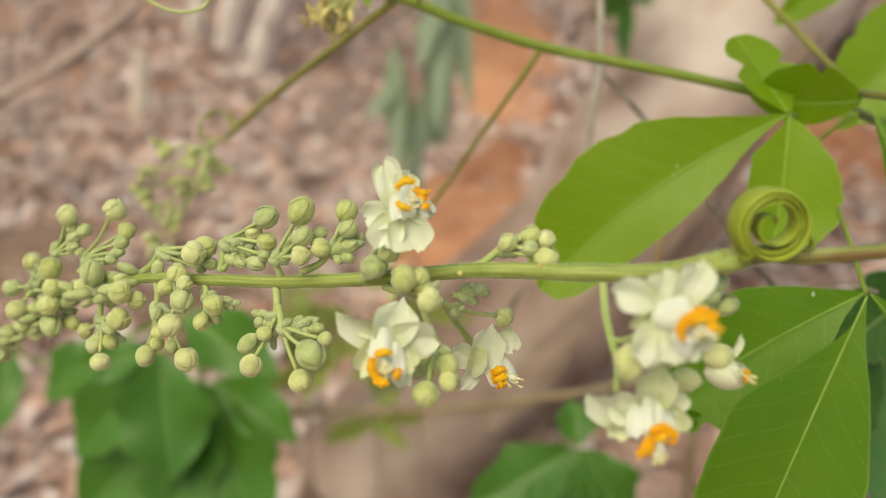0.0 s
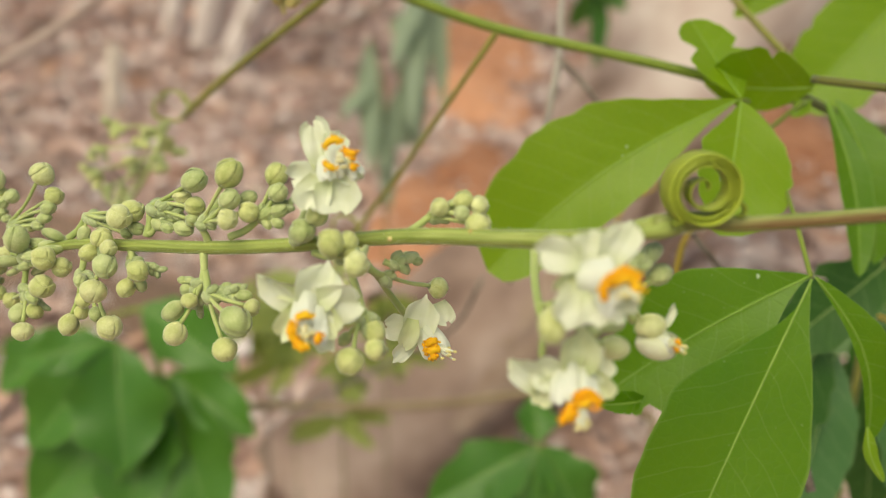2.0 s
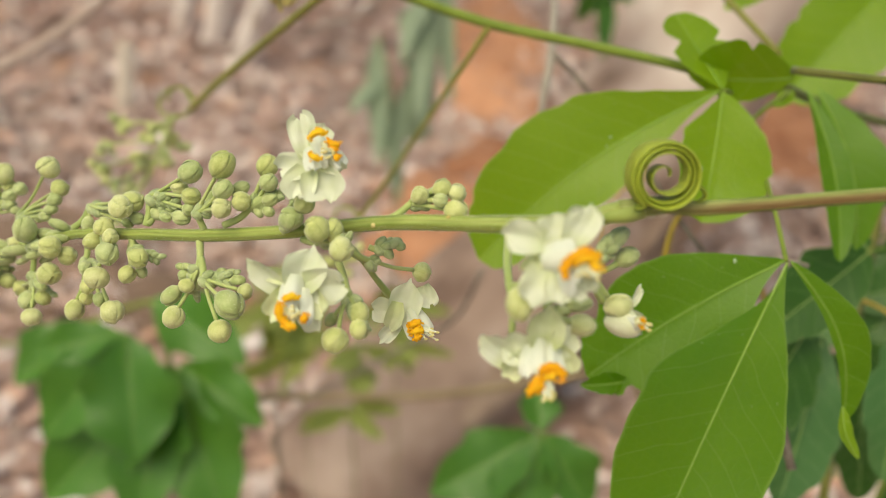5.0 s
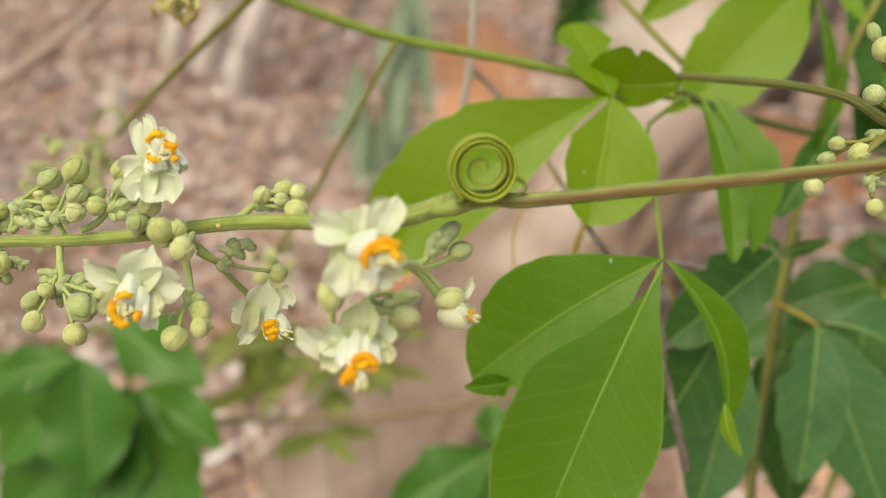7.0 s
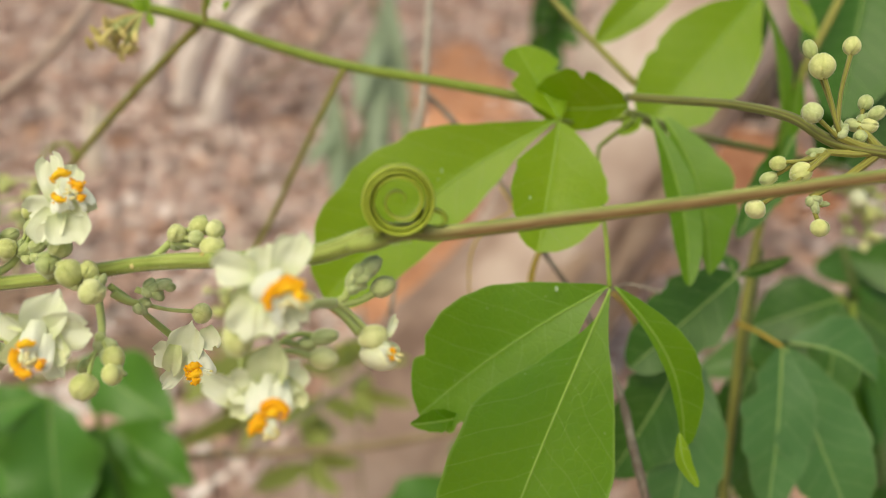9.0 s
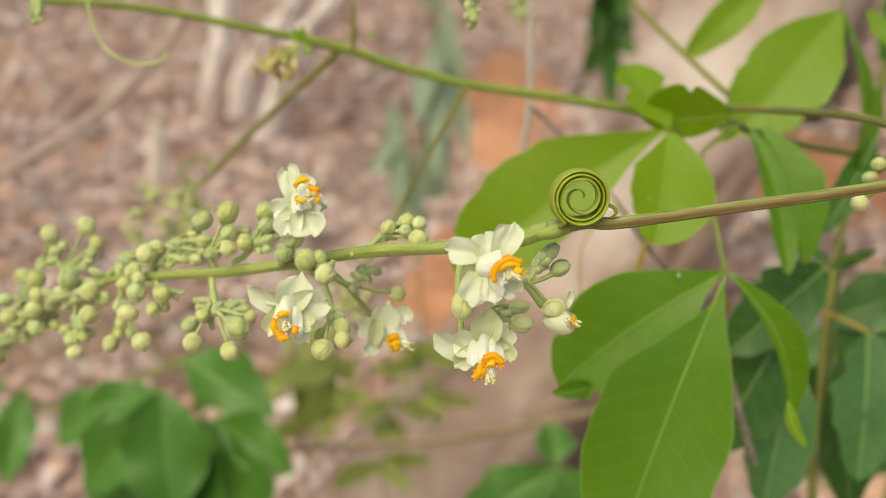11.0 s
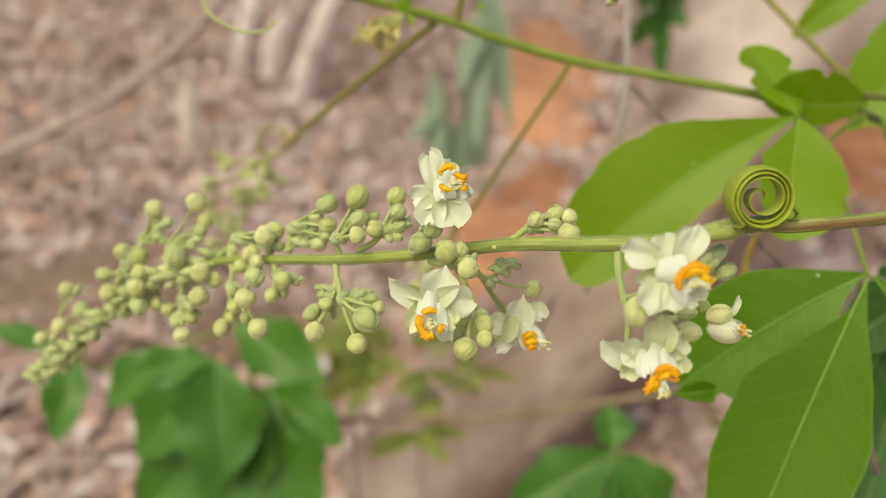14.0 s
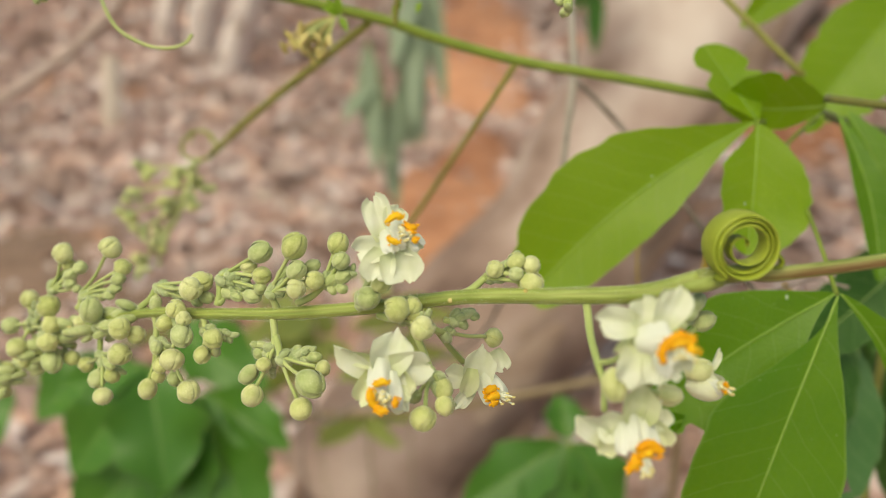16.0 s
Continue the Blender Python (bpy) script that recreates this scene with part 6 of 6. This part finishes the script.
stalk("branch", [(9.06, 22.00, -1.37), (10.07, 21.00, -0.88), (10.53, 20.80, -0.94), (10.98, 20.60, -1.10)], [0.05, 0.03, 0.03, 0.05], TWIG, twig, 7, wobble=0.3)
far_twig = thing("dry_twig", at((-2.24, 60.00, 18.04)), "thin brown dry twig in front of the leaf litter", "twig")
stalk("main_stem", [(42.77, 124.00, 47.09), (7.03, 80.00, 35.68), (1.23, 60.00, 21.83), (-2.24, 60.00, 18.04), (-4.79, 60.00, 16.17), (-8.36, 60.00, 15.20)], [0.22, 0.18, 0.1], TWIG, far_twig, 7, wobble=0.3, seed=6)
low_twig = thing("dry_twig", at((2.01, 45.00, -4.73)), "thin grey dry twig hanging over the litter", "twig")
stalk("main_stem", [(3.50, 36.00, -1.68), (2.32, 40.00, -4.32), (-1.09, 46.00, -6.90), (-6.50, 52.00, -10.64), (-8.81, 54.00, -14.19), foot((-8.81, 54.00, -14.19))], [0.12, 0.11, 0.09], TWIG, low_twig, 7, wobble=0.3, seed=7)
cane = thing("dry_cane", at((-10.70, 55.00, -10.90)), "tan horizontal cane behind the leaves", "cane")
stalk("main_stem", [foot((-13.79, 55.00, -17.11)), (-13.79, 55.00, -17.11), (-11.73, 55.00, -11.90), (-10.08, 55.00, -11.02), (-4.38, 55.00, -10.92), (2.08, 54.00, -10.51), (9.66, 52.00, -9.00), (13.20, 51.00, -8.34), (14.61, 51.00, -10.17), (15.00, 51.00, -15.98), foot((15.00, 51.00, -15.98))], [0.28, 0.28, 0.28, 0.26], CANE, cane, 9, wobble=0.1)
arch = thing("dry_cane", at((-43.20, 70.00, 10.73)), "long thin greyish cane arching over the litter", "cane")
stalk("main_stem", [foot((-61.32, 70.00, 3.58)), (-61.32, 70.00, 3.58), (-54.15, 70.00, 6.67), (-43.20, 70.00, 10.73), (-35.08, 70.00, 14.55), (-28.63, 70.00, 18.91), (-24.61, 70.00, 22.80), (-20.60, 70.00, 28.84)], [0.50, 0.50, 0.46, 0.44], PINK_CANE, arch, 9, wobble=0.1)


# ---- undergrowth ----
def rooted_stem(name, label, points, radius):
    """A plain stem that comes up out of the soil and carries leaves."""
    ob = thing(name, at(foot(points[-1])), label, "vine", "low stems")
    stalk("stem", [*points, foot(points[-1], 0.5), foot(points[-1])], [radius * 0.6, radius, radius], VINE, ob, 7)


def hanging_shoot(name, label, top, count, spread, drop, size, mat, seed, category="shrub", rooted=True, hold=(), thick=0.3):
    """A drooping shoot with narrow or small leaves along it (vine cm)."""
    ob = thing(name, at(top), label, category, "undergrowth")
    rnd = random.Random(seed)
    t = Vector(top)
    end = t + Vector((rnd.uniform(-0.2, 0.2) * drop, 0, -drop))
    way = [t, (t + end) / 2 + Vector((0.04 * drop, 0, 0)), end]
    if rooted:
        way += [foot(end, 0.35), foot(end, 1.0)]
    if hold:
        way = [Vector(h) for h in hold] + way
    stalk("stem", way, [thick * 0.5, thick, thick * 0.5], VINE_DARK, ob, 6)
    for i in range(count):
        p = t.lerp(end, rnd.random())
        q = p + Vector((rnd.gauss(0, spread), rnd.gauss(0, spread), -abs(rnd.gauss(0.6, 0.5)) * size[0]))
        bm, mids, face = blade(p, q, (rnd.gauss(0, 0.5), -1, rnd.gauss(0.2, 0.4)), size[1], size[1], seed=seed * 50 + i, nu=12, nv=3, bow=rnd.uniform(-1, 1))
        part("leaf", bm, mat, ob, origin=at(p))
    return ob


hanging_shoot("hanging_branch", "drooping grey-green narrow-leaved branch behind the vine", (1.19, 120.00, 48.92), 16, 2.0, 26, (22, 1.6), LEAF_BACK, 1, rooted=False, hold=((42.77, 124.00, 47.09), (25.66, 122.00, 55.49)))
hanging_shoot("hanging_branch", "drooping grey-green narrow-leaved branch behind the vine", (-7.36, 125.00, 32.36), 9, 2.6, 14, (13, 1.7), LEAF_BACK, 2)
hanging_shoot("shrub", "dark green leafy shoot beside the leaning trunk", (25.35, 110.00, 44.27), 26, 3.0, 9, (7, 1.5), LEAF_OLD_SHADED, 3, rooted=False, hold=((42.77, 124.00, 47.09),))
hanging_shoot("shrub", "small yellowish green seedling over the litter", (-6.01, 85.00, -10.13), 15, 3.8, 8, (2.6, 1.0), LEAF_PALE, 4, thick=0.13)
hanging_shoot("shrub", "small green seedling over the litter", (-3.24, 95.00, -5.51), 18, 3.4, 8, (2.6, 1.0), LEAF_PALE, 5, thick=0.13)
hanging_shoot("shrub", "small yellowish green seedling over the litter", (-13.90, 100.00, -6.50), 18, 4.6, 10, (3.0, 1.3), LEAF_PALE, 7, thick=0.13)
hanging_shoot("shrub", "small green seedling over the litter", (-19.00, 102.00, -4.00), 12, 3.8, 8, (3.0, 1.3), LEAF_PALE, 8, thick=0.13)
hanging_shoot("shrub", "dark green shoots behind the mature leaves", (32.39, 52.00, 1.63), 46, 4.5, 20, (6, 1.9), LEAF_OLD_SHADED, 6)

rooted_stem("low_vine", "thin green vine stem carrying mature leaves", [(-14.57, 50.30, -8.29), (-13.98, 51.50, -10.15), (-13.54, 52.00, -14.80)], 0.2)
rooted_stem("low_vine", "thin green vine stem carrying mature leaves", [(-16.66, 48.00, -6.07), (-16.46, 50.00, -7.86), (-16.23, 51.00, -13.12)], 0.2)
rooted_stem("low_vine", "thin green vine stem carrying mature leaves", [(7.56, 45.10, -11.04), (7.79, 46.00, -12.70), (7.77, 46.00, -16.66)], 0.2)
rooted_stem("low_vine", "thin green vine stem carrying mature leaves", [(-28.70, 53.80, -6.02), (-26.95, 54.50, -7.52), (-22.35, 55.50, -6.21), (-16.84, 53.00, -4.48), (-16.03, 53.00, -6.45), (-15.38, 53.50, -11.24)], 0.2)
rooted_stem("low_vine", "thin green vine stem carrying mature leaves", [(21.94, 33.20, -1.42), (22.00, 32.50, -2.00), (21.69, 33.00, -5.57)], 0.15)

# a pale opening flower among the far buds
link("open_bud", bud_mesh("open_bud", BUD_CREAM, 51, 0.9), side_raceme, at((20.89, 29.00, 2.05)), frame_of(turned((-0.6, -0.6, 0.2)), (0, 0, 1)), 0.30 * CM, "white opening bud")


def droplet(parent, where, radius, seed):
    """A dried pale drop on a leaf."""
    bm = bmesh.new()
    bmesh.ops.create_uvsphere(bm, u_segments=10, v_segments=6, radius=1.0)
    for v in bm.verts:
        v.co = at(where) + (turned((1, 0, 0)) * v.co.x * 0.8 + turned((0, 0, 1)) * v.co.y * 1.2 + turned((0, 1, 0)) * v.co.z * 0.3) * radius * CM * (1 + 0.3 * noise.noise(v.co + Vector((seed, 0, 0))))
    part("pale_spot", bm, SPOT, parent, "dried pale spot")


droplet(leaf_b, (7.67, 16.90, -0.94), 0.05, 1)
droplet(leaf_a, (5.42, 18.90, 1.93), 0.03, 2)
droplet(leaf_a, (5.33, 18.90, 1.72), 0.02, 3)
droplet(leaf_a, (7.39, 18.30, 1.16), 0.035, 4)

# old flower scars on the raceme's stem
for where, r in (((0.27, 12.94, -0.38), 0.045), ((1.48, 12.52, -0.26), 0.04), ((-7.66, 16.77, -0.89), 0.06), ((-2.95, 13.96, -0.21), 0.035)):
    bm = bmesh.new()
    bmesh.ops.create_icosphere(bm, subdivisions=2, radius=r * CM)
    for v in bm.verts:
        v.co = at(where) + v.co * (1 + 0.4 * noise.noise(v.co * 4000))
    part("flower_scar", bm, DRY, raceme, "brown flower scar")
